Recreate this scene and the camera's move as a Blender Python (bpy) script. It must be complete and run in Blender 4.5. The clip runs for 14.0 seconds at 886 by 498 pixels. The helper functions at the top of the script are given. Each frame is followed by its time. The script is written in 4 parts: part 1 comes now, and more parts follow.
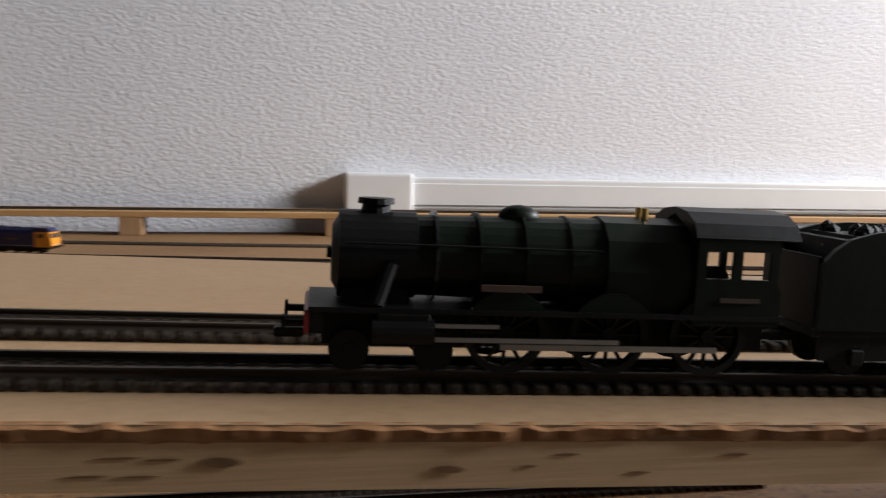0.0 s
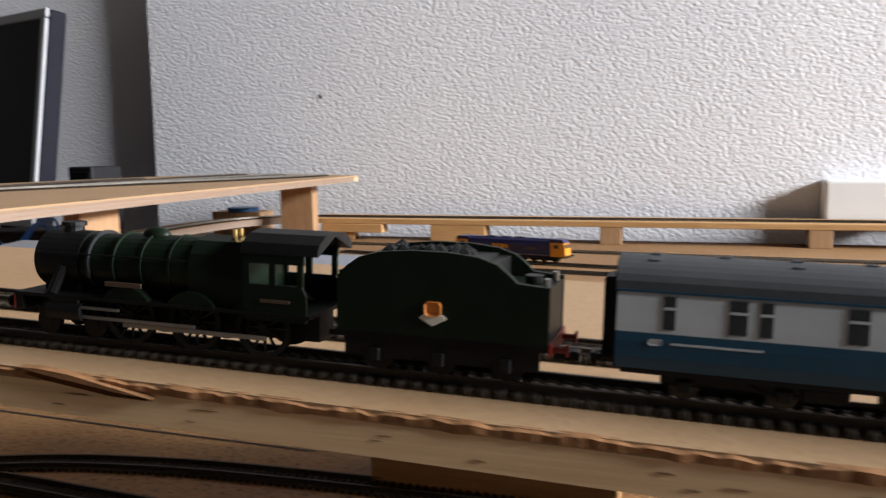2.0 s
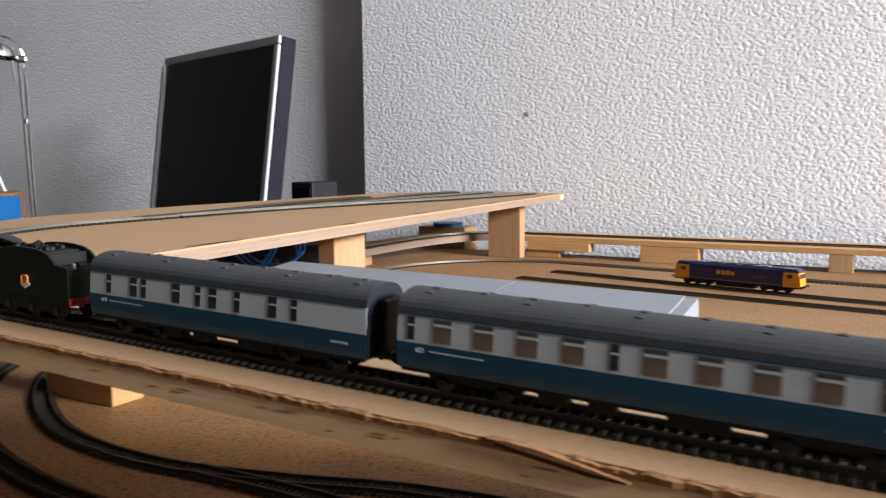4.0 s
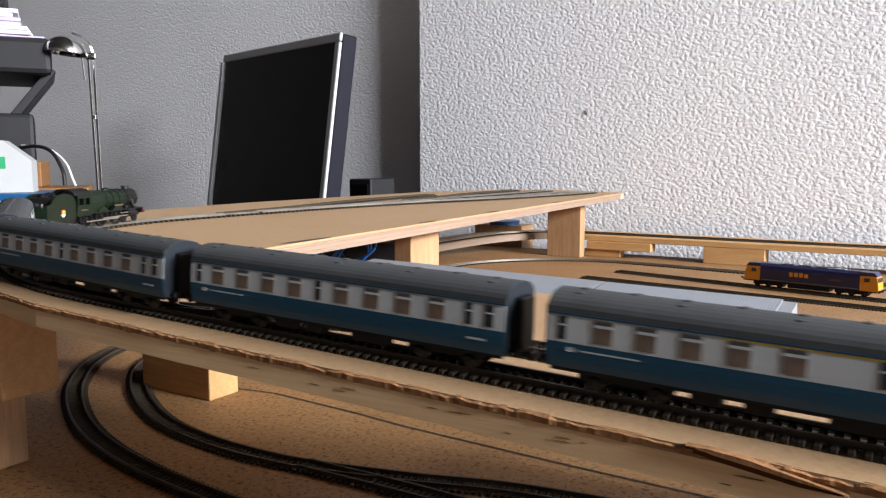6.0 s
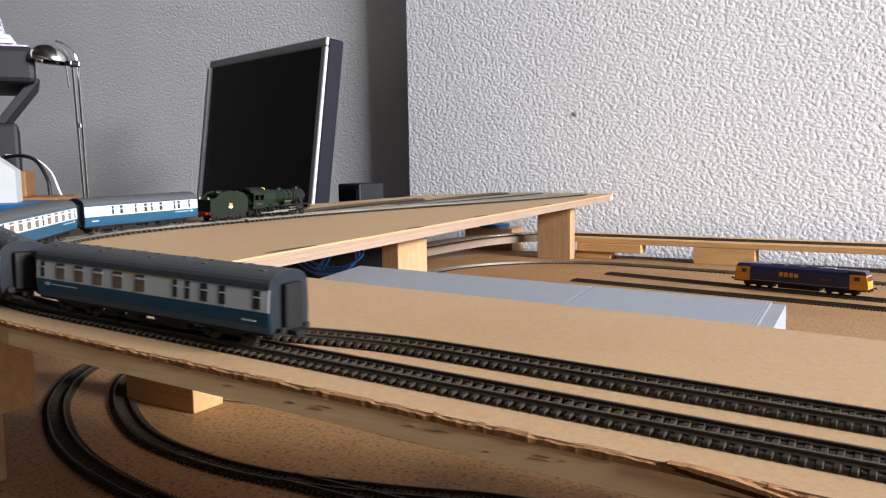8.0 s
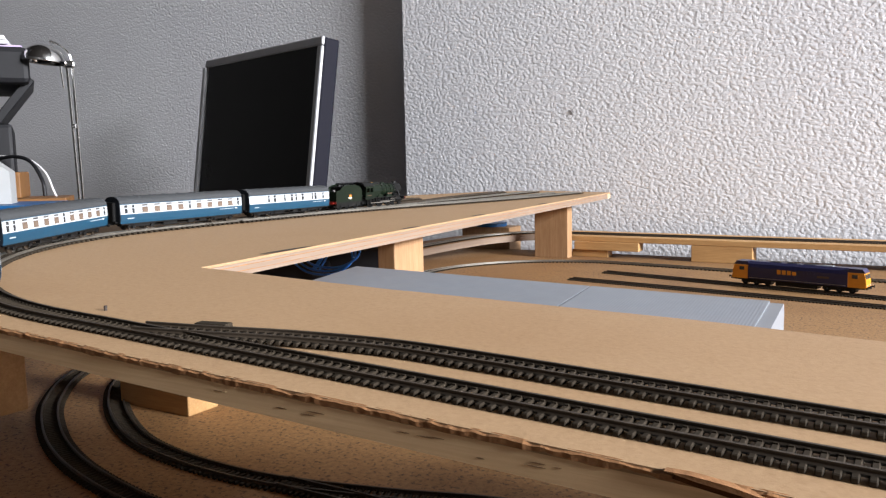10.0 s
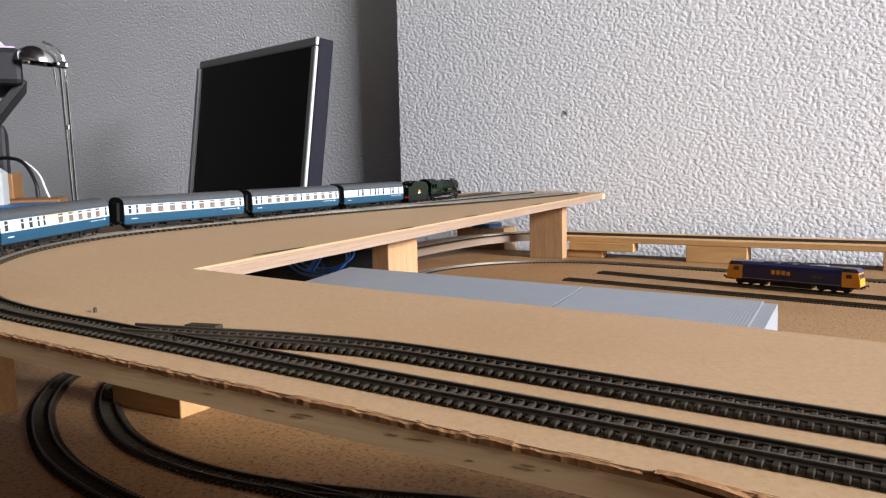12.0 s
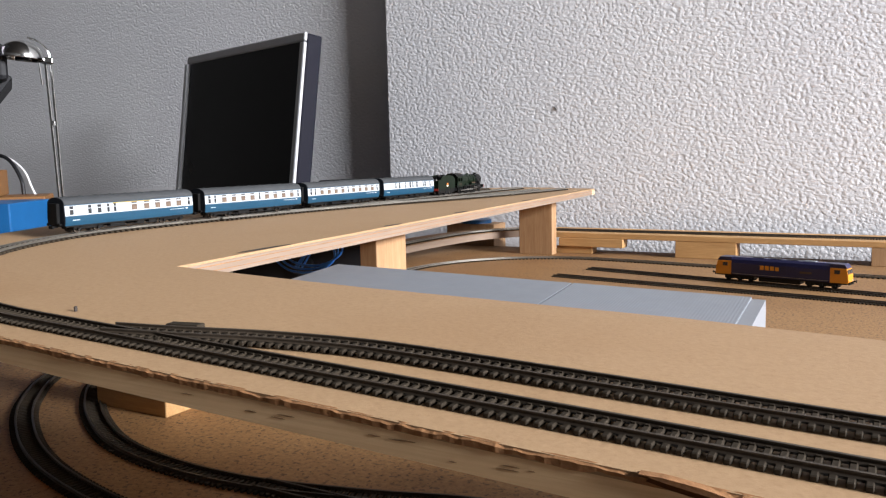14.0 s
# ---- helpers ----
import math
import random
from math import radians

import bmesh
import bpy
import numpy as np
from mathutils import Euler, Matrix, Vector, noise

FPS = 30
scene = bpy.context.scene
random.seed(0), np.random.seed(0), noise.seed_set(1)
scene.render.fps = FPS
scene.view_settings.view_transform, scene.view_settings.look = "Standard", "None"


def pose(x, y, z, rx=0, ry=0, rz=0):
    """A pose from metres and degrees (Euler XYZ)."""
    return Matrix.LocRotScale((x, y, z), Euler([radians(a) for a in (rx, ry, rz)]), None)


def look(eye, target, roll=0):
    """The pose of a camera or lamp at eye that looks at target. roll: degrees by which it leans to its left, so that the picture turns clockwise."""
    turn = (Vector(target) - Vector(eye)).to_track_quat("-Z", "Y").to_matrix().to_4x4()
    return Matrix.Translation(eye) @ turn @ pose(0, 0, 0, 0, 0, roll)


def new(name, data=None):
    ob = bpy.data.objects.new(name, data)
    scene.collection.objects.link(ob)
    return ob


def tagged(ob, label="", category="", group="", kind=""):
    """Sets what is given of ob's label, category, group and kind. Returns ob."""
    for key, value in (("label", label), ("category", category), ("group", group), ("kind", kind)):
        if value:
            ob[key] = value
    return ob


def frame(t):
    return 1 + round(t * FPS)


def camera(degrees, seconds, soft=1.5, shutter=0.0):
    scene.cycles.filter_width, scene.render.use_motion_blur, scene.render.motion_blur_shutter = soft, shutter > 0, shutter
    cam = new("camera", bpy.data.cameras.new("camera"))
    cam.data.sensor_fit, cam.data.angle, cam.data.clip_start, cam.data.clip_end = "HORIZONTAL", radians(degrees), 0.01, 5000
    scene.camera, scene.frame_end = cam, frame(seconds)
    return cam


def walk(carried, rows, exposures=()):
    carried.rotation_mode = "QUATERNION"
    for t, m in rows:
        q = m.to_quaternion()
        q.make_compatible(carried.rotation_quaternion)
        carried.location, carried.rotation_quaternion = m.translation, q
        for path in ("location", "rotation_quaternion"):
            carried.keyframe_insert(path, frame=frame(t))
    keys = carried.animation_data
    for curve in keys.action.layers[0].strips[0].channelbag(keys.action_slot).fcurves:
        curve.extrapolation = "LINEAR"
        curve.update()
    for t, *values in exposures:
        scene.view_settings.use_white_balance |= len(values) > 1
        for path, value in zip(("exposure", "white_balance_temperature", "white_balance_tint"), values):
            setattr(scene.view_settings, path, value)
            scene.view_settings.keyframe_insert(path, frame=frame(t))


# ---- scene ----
# ---- camera ----
cam = camera(57.7, 14.0, soft=1.25, shutter=0.5)
# seconds, x, y, z, yaw, pitch, roll
WAY = [
    (0.0, 0.1473, 0.0551, 0.0307, -8.94, -6.68, 1.19),
    (0.5, 0.1157, 0.0430, 0.0352, -1.15, -7.15, 0.10),
    (1.0, 0.0861, 0.0338, 0.0366, 5.51, -7.40, 0.19),
    (1.5, 0.0509, 0.0298, 0.0397, 12.15, -7.82, -0.15),
    (2.0, 0.0158, 0.0265, 0.0479, 17.40, -6.87, -0.82),
    (2.5, -0.0039, 0.0154, 0.0534, 22.15, -6.08, -0.27),
    (3.0, -0.0199, 0.0119, 0.0606, 24.81, -6.27, -0.39),
    (3.5, -0.0318, 0.0117, 0.0631, 26.70, -6.12, -0.59),
    (4.0, -0.0422, -0.0007, 0.0665, 29.07, -6.26, -0.49),
    (4.2, -0.0476, -0.0071, 0.0653, 29.93, -6.46, -0.52),
    (6.5, -0.0754, -0.0191, 0.0697, 31.59, -6.44, -0.06),
    (7.0, -0.0749, -0.0140, 0.0708, 31.27, -6.41, -0.38),
    (7.5, -0.0741, -0.0113, 0.0692, 31.14, -6.38, -0.70),
    (8.0, -0.0733, -0.0116, 0.0705, 31.06, -6.32, -0.86),
    (10.5, -0.0741, -0.0072, 0.0713, 30.91, -6.45, -1.14),
    (11.0, -0.0738, -0.0071, 0.0711, 30.81, -6.37, -1.08),
    (11.5, -0.0735, -0.0057, 0.0711, 30.65, -6.42, -1.28),
    (12.0, -0.0734, -0.0056, 0.0711, 30.62, -6.39, -1.22),
    (12.5, -0.0735, -0.0047, 0.0710, 30.56, -6.42, -1.08),
    (13.0, -0.0735, -0.0043, 0.0709, 30.39, -6.39, -1.00),
    (13.5, -0.0725, -0.0028, 0.0708, 30.23, -6.47, -1.26),
    (14.0, -0.0731, -0.0017, 0.0711, 29.98, -6.68, -1.29),
]


def eye_pose(x, y, z, yaw, pitch, roll):
    return pose(x, y, z, 90 + pitch, 0, yaw) @ pose(0, 0, 0, 0, 0, roll)


walk(cam, [(r[0], eye_pose(*r[1:])) for r in WAY],
     exposures=[(0.0, -1.15), (1.0, -0.75), (2.0, -0.38), (3.2, -0.2), (6.5, 0.02), (8.2, -0.05), (10.5, -0.14), (14.0, -0.16)])

# ---- light: daylight from a window in the right-hand end of the room ----
world = bpy.data.worlds.new("world")
scene.world = world
world.use_nodes = True
wn = world.node_tree.nodes
sky = wn.new("ShaderNodeTexSky")
sky.sky_type = "NISHITA"
sky.sun_disc = False
sky.sun_elevation = radians(38)
sky.sun_rotation = radians(150)
wn["Background"].inputs["Strength"].default_value = 0.12
world.node_tree.links.new(sky.outputs["Color"], wn["Background"].inputs["Color"])


def window_light(name, place, target, sx, sy, watts, colour):
    d = bpy.data.lights.new(name, "AREA")
    d.shape = "RECTANGLE"
    d.size, d.size_y, d.energy, d.color = sx, sy, watts, colour
    o = new(name, d)
    o.matrix_world = look(place, target)
    return o


window_light("daylight_window", (3.72, 0.28, 1.30), (0.0, 0.45, 0.1), 1.54, 0.70, 625, (0.94, 0.955, 1.0))

# ---- materials ----


def mat(name):
    m = bpy.data.materials.new(name)
    m.use_nodes = True
    nt = m.node_tree
    return m, nt, nt.nodes["Principled BSDF"]


def link(nt, a, b):
    nt.links.new(a, b)


def noise_tex(nt, scale, detail=4, rough=0.6, stretch=None, src="Object"):
    tc = nt.nodes.new("ShaderNodeTexCoord")
    n = nt.nodes.new("ShaderNodeTexNoise")
    n.inputs["Scale"].default_value = scale
    n.inputs["Detail"].default_value = detail
    n.inputs["Roughness"].default_value = rough
    if stretch:
        mp = nt.nodes.new("ShaderNodeMapping")
        mp.inputs["Scale"].default_value = stretch
        link(nt, tc.outputs[src], mp.inputs["Vector"])
        link(nt, mp.outputs["Vector"], n.inputs["Vector"])
    else:
        link(nt, tc.outputs[src], n.inputs["Vector"])
    return n


def ramp(nt, src, stops):
    r = nt.nodes.new("ShaderNodeValToRGB")
    while len(r.color_ramp.elements) < len(stops):
        r.color_ramp.elements.new(0.5)
    for e, (p, c) in zip(r.color_ramp.elements, stops):
        e.position, e.color = p, (*c, 1)
    link(nt, src, r.inputs["Fac"])
    return r


def mixc(nt, a, b, fac, mode="MIX"):
    m = nt.nodes.new("ShaderNodeMix")
    m.data_type, m.blend_type = "RGBA", mode
    if hasattr(fac, "links"):
        link(nt, fac, m.inputs[0])
    else:
        m.inputs[0].default_value = fac
    link(nt, a, m.inputs[6])
    link(nt, b, m.inputs[7])
    return m.outputs[2]


def bump(nt, bsdf, src, strength, dist):
    b = nt.nodes.new("ShaderNodeBump")
    b.inputs["Strength"].default_value = strength
    b.inputs["Distance"].default_value = dist
    link(nt, src, b.inputs["Height"])
    link(nt, b.outputs["Normal"], bsdf.inputs["Normal"])
    return b


def painted(name, colour, rough=0.45, var=0.12, scale=120, metal=0.0, bumpy=0.0003, spec=0.5):
    m, nt, p = mat(name)
    p.inputs["Specular IOR Level"].default_value = spec
    n = noise_tex(nt, scale, 5)
    n2 = noise_tex(nt, scale / 9, 3)
    lo = tuple(c * (1 - var) for c in colour)
    hi = tuple(min(1, c * (1 + var)) for c in colour)
    a = ramp(nt, n.outputs["Fac"], [(0.3, lo), (0.7, hi)])
    b = ramp(nt, n2.outputs["Fac"], [(0.3, lo), (0.7, hi)])
    link(nt, mixc(nt, a.outputs["Color"], b.outputs["Color"], 0.5), p.inputs["Base Color"])
    rr = ramp(nt, n2.outputs["Fac"], [(0.2, (rough * 0.8,) * 3), (0.8, (min(1, rough * 1.2),) * 3)])
    link(nt, rr.outputs["Color"], p.inputs["Roughness"])
    p.inputs["Metallic"].default_value = metal
    if bumpy:
        bump(nt, p, n.outputs["Fac"], 0.3, bumpy)
    return m


def wood(name, light, dark, along=(1, 1, 1), scale=60, rough=0.65, blotch=0.35, bumpy=0.0004):
    """Grain runs along the axis with the small stretch number."""
    m, nt, p = mat(name)
    g = noise_tex(nt, scale, 6, 0.65, along)
    g2 = noise_tex(nt, scale * 4, 3, 0.6, along)
    b = noise_tex(nt, 9, 3)
    mid = tuple((a + c) / 2 for a, c in zip(light, dark))
    c1 = ramp(nt, g.outputs["Fac"], [(0.28, dark), (0.5, mid), (0.66, light)])
    c2 = ramp(nt, g2.outputs["Fac"], [(0.3, mid), (0.7, light)])
    c3 = ramp(nt, b.outputs["Fac"], [(0.35, mid), (0.65, light)])
    o = mixc(nt, c1.outputs["Color"], c2.outputs["Color"], 0.4)
    o = mixc(nt, o, c3.outputs["Color"], blotch)
    link(nt, o, p.inputs["Base Color"])
    p.inputs["Roughness"].default_value = rough
    bump(nt, p, g.outputs["Fac"], 0.5, bumpy)
    return m


def board(name, base, fleck_dark, fleck_light, fleck_scale, amount, stain, specks=0.55):
    """Pressed board: fine fibres, flecks, and broad stains."""
    m, nt, p = mat(name)
    fine = noise_tex(nt, fleck_scale, 5, 0.7)
    chips = noise_tex(nt, fleck_scale * 1.25, 2, 0.5)
    big = noise_tex(nt, 5.5, 4, 0.55)
    c0 = ramp(nt, fine.outputs["Fac"], [(0.5 - amount, fleck_dark), (0.5, base), (0.5 + amount, fleck_light)])
    c1 = ramp(nt, chips.outputs["Fac"], [(0.37, fleck_dark), (0.41, base), (0.7, base)])
    o = mixc(nt, c0.outputs["Color"], c1.outputs["Color"], specks)
    c2 = ramp(nt, big.outputs["Fac"], [(0.3, stain), (0.5, (1, 1, 1)), (0.75, (1, 1, 1))])
    o = mixc(nt, o, c2.outputs["Color"], 0.8, "MULTIPLY")
    link(nt, o, p.inputs["Base Color"])
    p.inputs["Roughness"].default_value = 0.7
    bump(nt, p, fine.outputs["Fac"], 0.35, 0.0004)
    return m


def plaster(name, colour, shade):
    """Painted wall with a coarse pebbled relief: rounded lumps of several sizes."""
    m, nt, p = mat(name)
    a = noise_tex(nt, 205, 2, 0.45, (0.85, 1, 1.1))
    f = noise_tex(nt, 520, 3, 0.6)
    c = noise_tex(nt, 2.2, 3)
    col = ramp(nt, c.outputs["Fac"], [(0.3, shade), (0.65, colour)])
    link(nt, col.outputs["Color"], p.inputs["Base Color"])
    p.inputs["Roughness"].default_value = 0.75
    lumps = ramp(nt, a.outputs["Fac"], [(0.30, (0, 0, 0)), (0.50, (0.58, 0.58, 0.58)), (0.74, (1, 1, 1))])
    h = mixc(nt, lumps.outputs["Color"], f.outputs["Color"], 0.14)
    bump(nt, p, h, 0.8, 0.0011)
    return m


WALL = plaster("wall_paint", (0.80, 0.80, 0.82), (0.74, 0.74, 0.77))
# near-black instead of a wall colour, so the unseen room bounces little light
ROOM = painted("low_bounce_dark", (0.05, 0.047, 0.044), 0.8, 0.04, 14)
FLOORM = wood("floor_wood", (0.14, 0.09, 0.055), (0.08, 0.05, 0.03), (0.1, 1, 1), 20)
MDF = board("mdf_board", (0.362, 0.228, 0.119), (0.285, 0.165, 0.08), (0.43, 0.285, 0.16), 420, 0.34, (0.88, 0.83, 0.76), 0.3)
CHIP = board("chipboard", (0.285, 0.150, 0.054), (0.06, 0.026, 0.009), (0.45, 0.285, 0.125), 330, 0.15, (0.75, 0.68, 0.6), 0.7)
PLY = wood("plywood_edge", (0.88, 0.64, 0.38), (0.58, 0.36, 0.17), (0.10, 0.3, 4.0), 75, 0.7, 0.3)
PLYLIGHT = wood("plywood_pale_edge", (0.27, 0.20, 0.15), (0.17, 0.11, 0.07), (0.6, 0.12, 3.0), 55, 0.7, 0.2)
PINE = wood("pine_block", (0.44, 0.27, 0.14), (0.19, 0.085, 0.03), (3.2, 3.2, 0.2), 80, 0.6, 0.3)
PINEFLAT = wood("pine_flat_grain", (0.56, 0.33, 0.135), (0.29, 0.135, 0.042), (0.25, 3.2, 3.2), 70, 0.6, 0.3)
BOXWOOD = wood("stained_box_wood", (0.22, 0.10, 0.028), (0.13, 0.055, 0.015), (0.3, 2, 2), 50, 0.6)
GLUE = painted("rough_filler", (0.29, 0.145, 0.065), 0.85, 0.45, 520, 0, 0.0012, spec=0.2)
DULLBROWN = painted("dull_brown", (0.085, 0.05, 0.03), 0.7, 0.3, 420)
GRAINMARK = painted("grain_brown", (0.27, 0.16, 0.085), 0.8, 0.4, 420, spec=0.2)
CREVICE = painted("dark_split_wood", (0.09, 0.035, 0.012), 0.9, 0.5, 520, spec=0.1)
SLEEPER = painted("sleeper_plastic", (0.032, 0.024, 0.016), 0.85, 0.35, 300, spec=0.15)
RAIL = painted("rail_metal", (0.045, 0.032, 0.021), 0.6, 0.3, 200, 0.2, 0)
RAILBRIGHT = painted("rail_nickel", (0.36, 0.34, 0.30), 0.38, 0.15, 200, 0.9, 0)
GREEN = painted("loco_green", (0.005, 0.0105, 0.005), 0.45, 0.2, 260, spec=0.22)
BLACK = painted("loco_black", (0.005, 0.005, 0.005), 0.5, 0.3, 260, spec=0.25)
STEEL = painted("rod_steel", (0.42, 0.40, 0.37), 0.35, 0.15, 260, 0.9, 0)
RED = painted("buffer_red", (0.24, 0.018, 0.012), 0.4, 0.15, 260)
BRASS = painted("brass", (0.55, 0.36, 0.12), 0.35, 0.2, 260, 0.8, 0)
ORANGE = painted("emblem_orange", (0.75, 0.27, 0.05), 0.5, 0.15, 500, 0, 0)
CREAM = painted("emblem_cream", (0.68, 0.64, 0.55), 0.5, 0.15, 500, 0, 0)
COACHWHITE = painted("coach_pale_grey", (0.47, 0.50, 0.52), 0.4, 0.06, 220, 0, 0.0001)
COACHBLUE = painted("coach_blue", (0.006, 0.050, 0.095), 0.38, 0.1, 220, 0, 0.0001)
COACHROOF = painted("coach_roof_grey", (0.052, 0.055, 0.058), 0.75, 0.16, 220, spec=0.2)
PANE = painted("coach_window", (0.14, 0.10, 0.075), 0.2, 0.4, 260, 0, 0)
PANEDARK = painted("coach_dark_window", (0.025, 0.026, 0.028), 0.14, 0.3, 260, 0, 0)
YELLOW = painted("yellow_paint", (0.46, 0.33, 0.07), 0.45, 0.12, 260, 0, 0.0001)
DIEBLUE = painted("diesel_blue", (0.014, 0.014, 0.058), 0.36, 0.15, 260)
DIEORANGE = painted("diesel_orange", (0.62, 0.23, 0.012), 0.4, 0.1, 260)
ROOFGREY = painted("sheet_grey", (0.205, 0.22, 0.245), 0.55, 0.08, 90)
GABLE = painted("gable_white", (0.22, 0.232, 0.255), 0.5, 0.06, 90)
SILVER = painted("monitor_silver", (0.52, 0.53, 0.545), 0.38, 0.06, 60, 0.1, 0)
MONSIDE = painted("monitor_side", (0.010, 0.010, 0.017), 0.6, 0.1, 40, spec=0.1)
COACHEND = painted("coach_end_grey", (0.010, 0.013, 0.018), 0.6, 0.12, 220, spec=0.15)
SCREEN = painted("screen_black", (0.006, 0.006, 0.007), 0.3, 0.2, 30, 0, 0, spec=0.15)
CHROME = painted("chrome", (0.75, 0.75, 0.74), 0.12, 0.06, 60, 1.0, 0)
PLASTIC = painted("black_plastic", (0.010, 0.010, 0.012), 0.55, 0.2, 80, spec=0.3)
TRUNK = painted("trunking_white", (0.74, 0.74, 0.73), 0.4, 0.04, 30)
CARDBLUE = painted("card_blue", (0.008, 0.09, 0.25), 0.45, 0.1, 60)
CARDWHITE = painted("card_white", (0.40, 0.41, 0.41), 0.5, 0.04, 60)
CARDGREEN = painted("card_green", (0.02, 0.28, 0.11), 0.5, 0.06, 60)
PAPER = painted("paper", (0.70, 0.69, 0.70), 0.8, 0.06, 60)
PAPERLILAC = painted("paper_lilac", (0.46, 0.38, 0.55), 0.8, 0.08, 60)
CABLEBLUE = painted("cable_blue", (0.02, 0.16, 0.6), 0.4, 0.1, 60)
DESKM = wood("desk_wood", (0.10, 0.07, 0.05), (0.05, 0.035, 0.025), (0.2, 2, 2), 30, 0.5)
INK = painted("ink_mark", (0.035, 0.025, 0.02), 0.8, 0.3, 300, 0, 0)

# ---- mesh helpers ----


def part(name, bm, material, parent=None, label="", at=None, smooth=False):
    me = bpy.data.meshes.new(name)
    bm.to_mesh(me)
    bm.free()
    for mm in (material if isinstance(material, (list, tuple)) else [material]):
        me.materials.append(mm)
    if smooth:
        me.polygons.foreach_set("use_smooth", [True] * len(me.polygons))
    ob = new(name, me)
    if parent:
        ob.parent = parent
    if at:
        ob.matrix_basis = at
    if label:
        ob["label"] = label
    return ob


def twin(ob, m, parent=None):
    """Another object on the same mesh."""
    o = new(ob.name.split(".")[0], ob.data)
    o.parent = parent or ob.parent
    o.matrix_basis = m
    if "label" in ob:
        o["label"] = ob["label"]
    return o


def thing(name, label, category, m=None, group="", kind=""):
    o = tagged(new(name), label, category, group, kind)
    o.empty_display_size = 0.02
    if m:
        o.matrix_basis = m
    return o


def add_box(bm, x0, x1, y0, y1, z0, z1, bevel=0.0, seg=1, mi=0):
    r = bmesh.ops.create_cube(bm, size=1)
    for v in r["verts"]:
        v.co = Vector((x0 + (v.co.x + .5) * (x1 - x0), y0 + (v.co.y + .5) * (y1 - y0), z0 + (v.co.z + .5) * (z1 - z0)))
    fs = {f for v in r["verts"] for f in v.link_faces}
    for f in fs:
        f.material_index = mi
    if bevel:
        es = {e for v in r["verts"] for e in v.link_edges}
        bmesh.ops.bevel(bm, geom=list(es), offset=bevel, segments=seg, affect="EDGES", profile=0.5)
    return bm


def box(x0, x1, y0, y1, z0, z1, bevel=0.0, seg=1):
    return add_box(bmesh.new(), x0, x1, y0, y1, z0, z1, bevel, seg)


def add_cyl(bm, p, q, r0, r1=None, n=16, mi=0):
    p, q = Vector(p), Vector(q)
    d = q - p
    m = Matrix.Translation((p + q) / 2) @ d.to_track_quat("Z", "Y").to_matrix().to_4x4()
    r = bmesh.ops.create_cone(bm, cap_ends=True, segments=n, radius1=r0, radius2=r0 if r1 is None else r1, depth=d.length, matrix=m)
    for v in r["verts"]:
        for f in v.link_faces:
            f.material_index = mi
    return bm


def cyl(p, q, r0, r1=None, n=16):
    return add_cyl(bmesh.new(), p, q, r0, r1, n)


def prism(bm, outline, axis, a, b, mi=0):
    """Extrudes a closed outline of (u, v) along an axis from a to b."""
    def at(u, v, w):
        return {"x": (w, u, v), "y": (u, w, v), "z": (u, v, w)}[axis]
    lo = [bm.verts.new(at(u, v, a)) for u, v in outline]
    hi = [bm.verts.new(at(u, v, b)) for u, v in outline]
    fs = [bm.faces.new(lo), bm.faces.new(list(reversed(hi)))]
    n = len(outline)
    for i in range(n):
        fs.append(bm.faces.new((lo[i], hi[i], hi[(i + 1) % n], lo[(i + 1) % n])))
    for f in fs:
        f.material_index = mi
    bmesh.ops.recalc_face_normals(bm, faces=fs)
    return bm


def tube(points, r, n=8):
    """A round cable through points."""
    bm = bmesh.new()
    pts = [Vector(p) for p in points]
    rings = []
    for i, p in enumerate(pts):
        d = (pts[min(i + 1, len(pts) - 1)] - pts[max(i - 1, 0)]).normalized()
        side = d.cross(Vector((0.13, 0.31, 0.94))).normalized()
        up = side.cross(d)
        rings.append([bm.verts.new(p + (side * math.cos(a) + up * math.sin(a)) * r) for a in (2 * math.pi * k / n for k in range(n))])
    for a, b in zip(rings, rings[1:]):
        for k in range(n):
            bm.faces.new((a[k], a[(k + 1) % n], b[(k + 1) % n], b[k]))
    bm.faces.new(list(reversed(rings[0])))
    bm.faces.new(rings[-1])
    return bm


def spline(points, steps=10):
    pts = [Vector(p) for p in points]
    pts = [pts[0] * 2 - pts[1]] + pts + [pts[-1] * 2 - pts[-2]]
    out = []
    for i in range(1, len(pts) - 2):
        a, b, c, d = pts[i - 1:i + 3]
        for k in range(steps):
            t = k / steps
            out.append(0.5 * (2 * b + (c - a) * t + (2 * a - 5 * b + 4 * c - d) * t * t + (3 * b - a - 3 * c + d) * t ** 3))
    out.append(pts[-2])
    return out


# ---- plan ----
LOW = -0.082          # top of the baseboard
THICK = 0.009         # thickness of the raised deck
NEAR_Y = 0.1800       # centre of the near track
RADIUS = 0.228        # curve of the raised line
CX, CY = -0.359, NEAR_Y + RADIUS
WALL_Y = 1.272        # face of the white wall
CORNER_X = -0.922     # where the white wall ends


def deck_z(x, y):
    """Top of the raised deck: a gentle climb to the left, sagging a little along the far arm."""
    return -0.0328 * x - 0.004 * max(0.0, y - 0.42)


def low_z(x, y):
    return LOW


# ---- room ----
def structure(name, bm, m, label="", kind="structure"):
    o = part(name, bm, m, None)
    return tagged(o, label, "", "", kind)


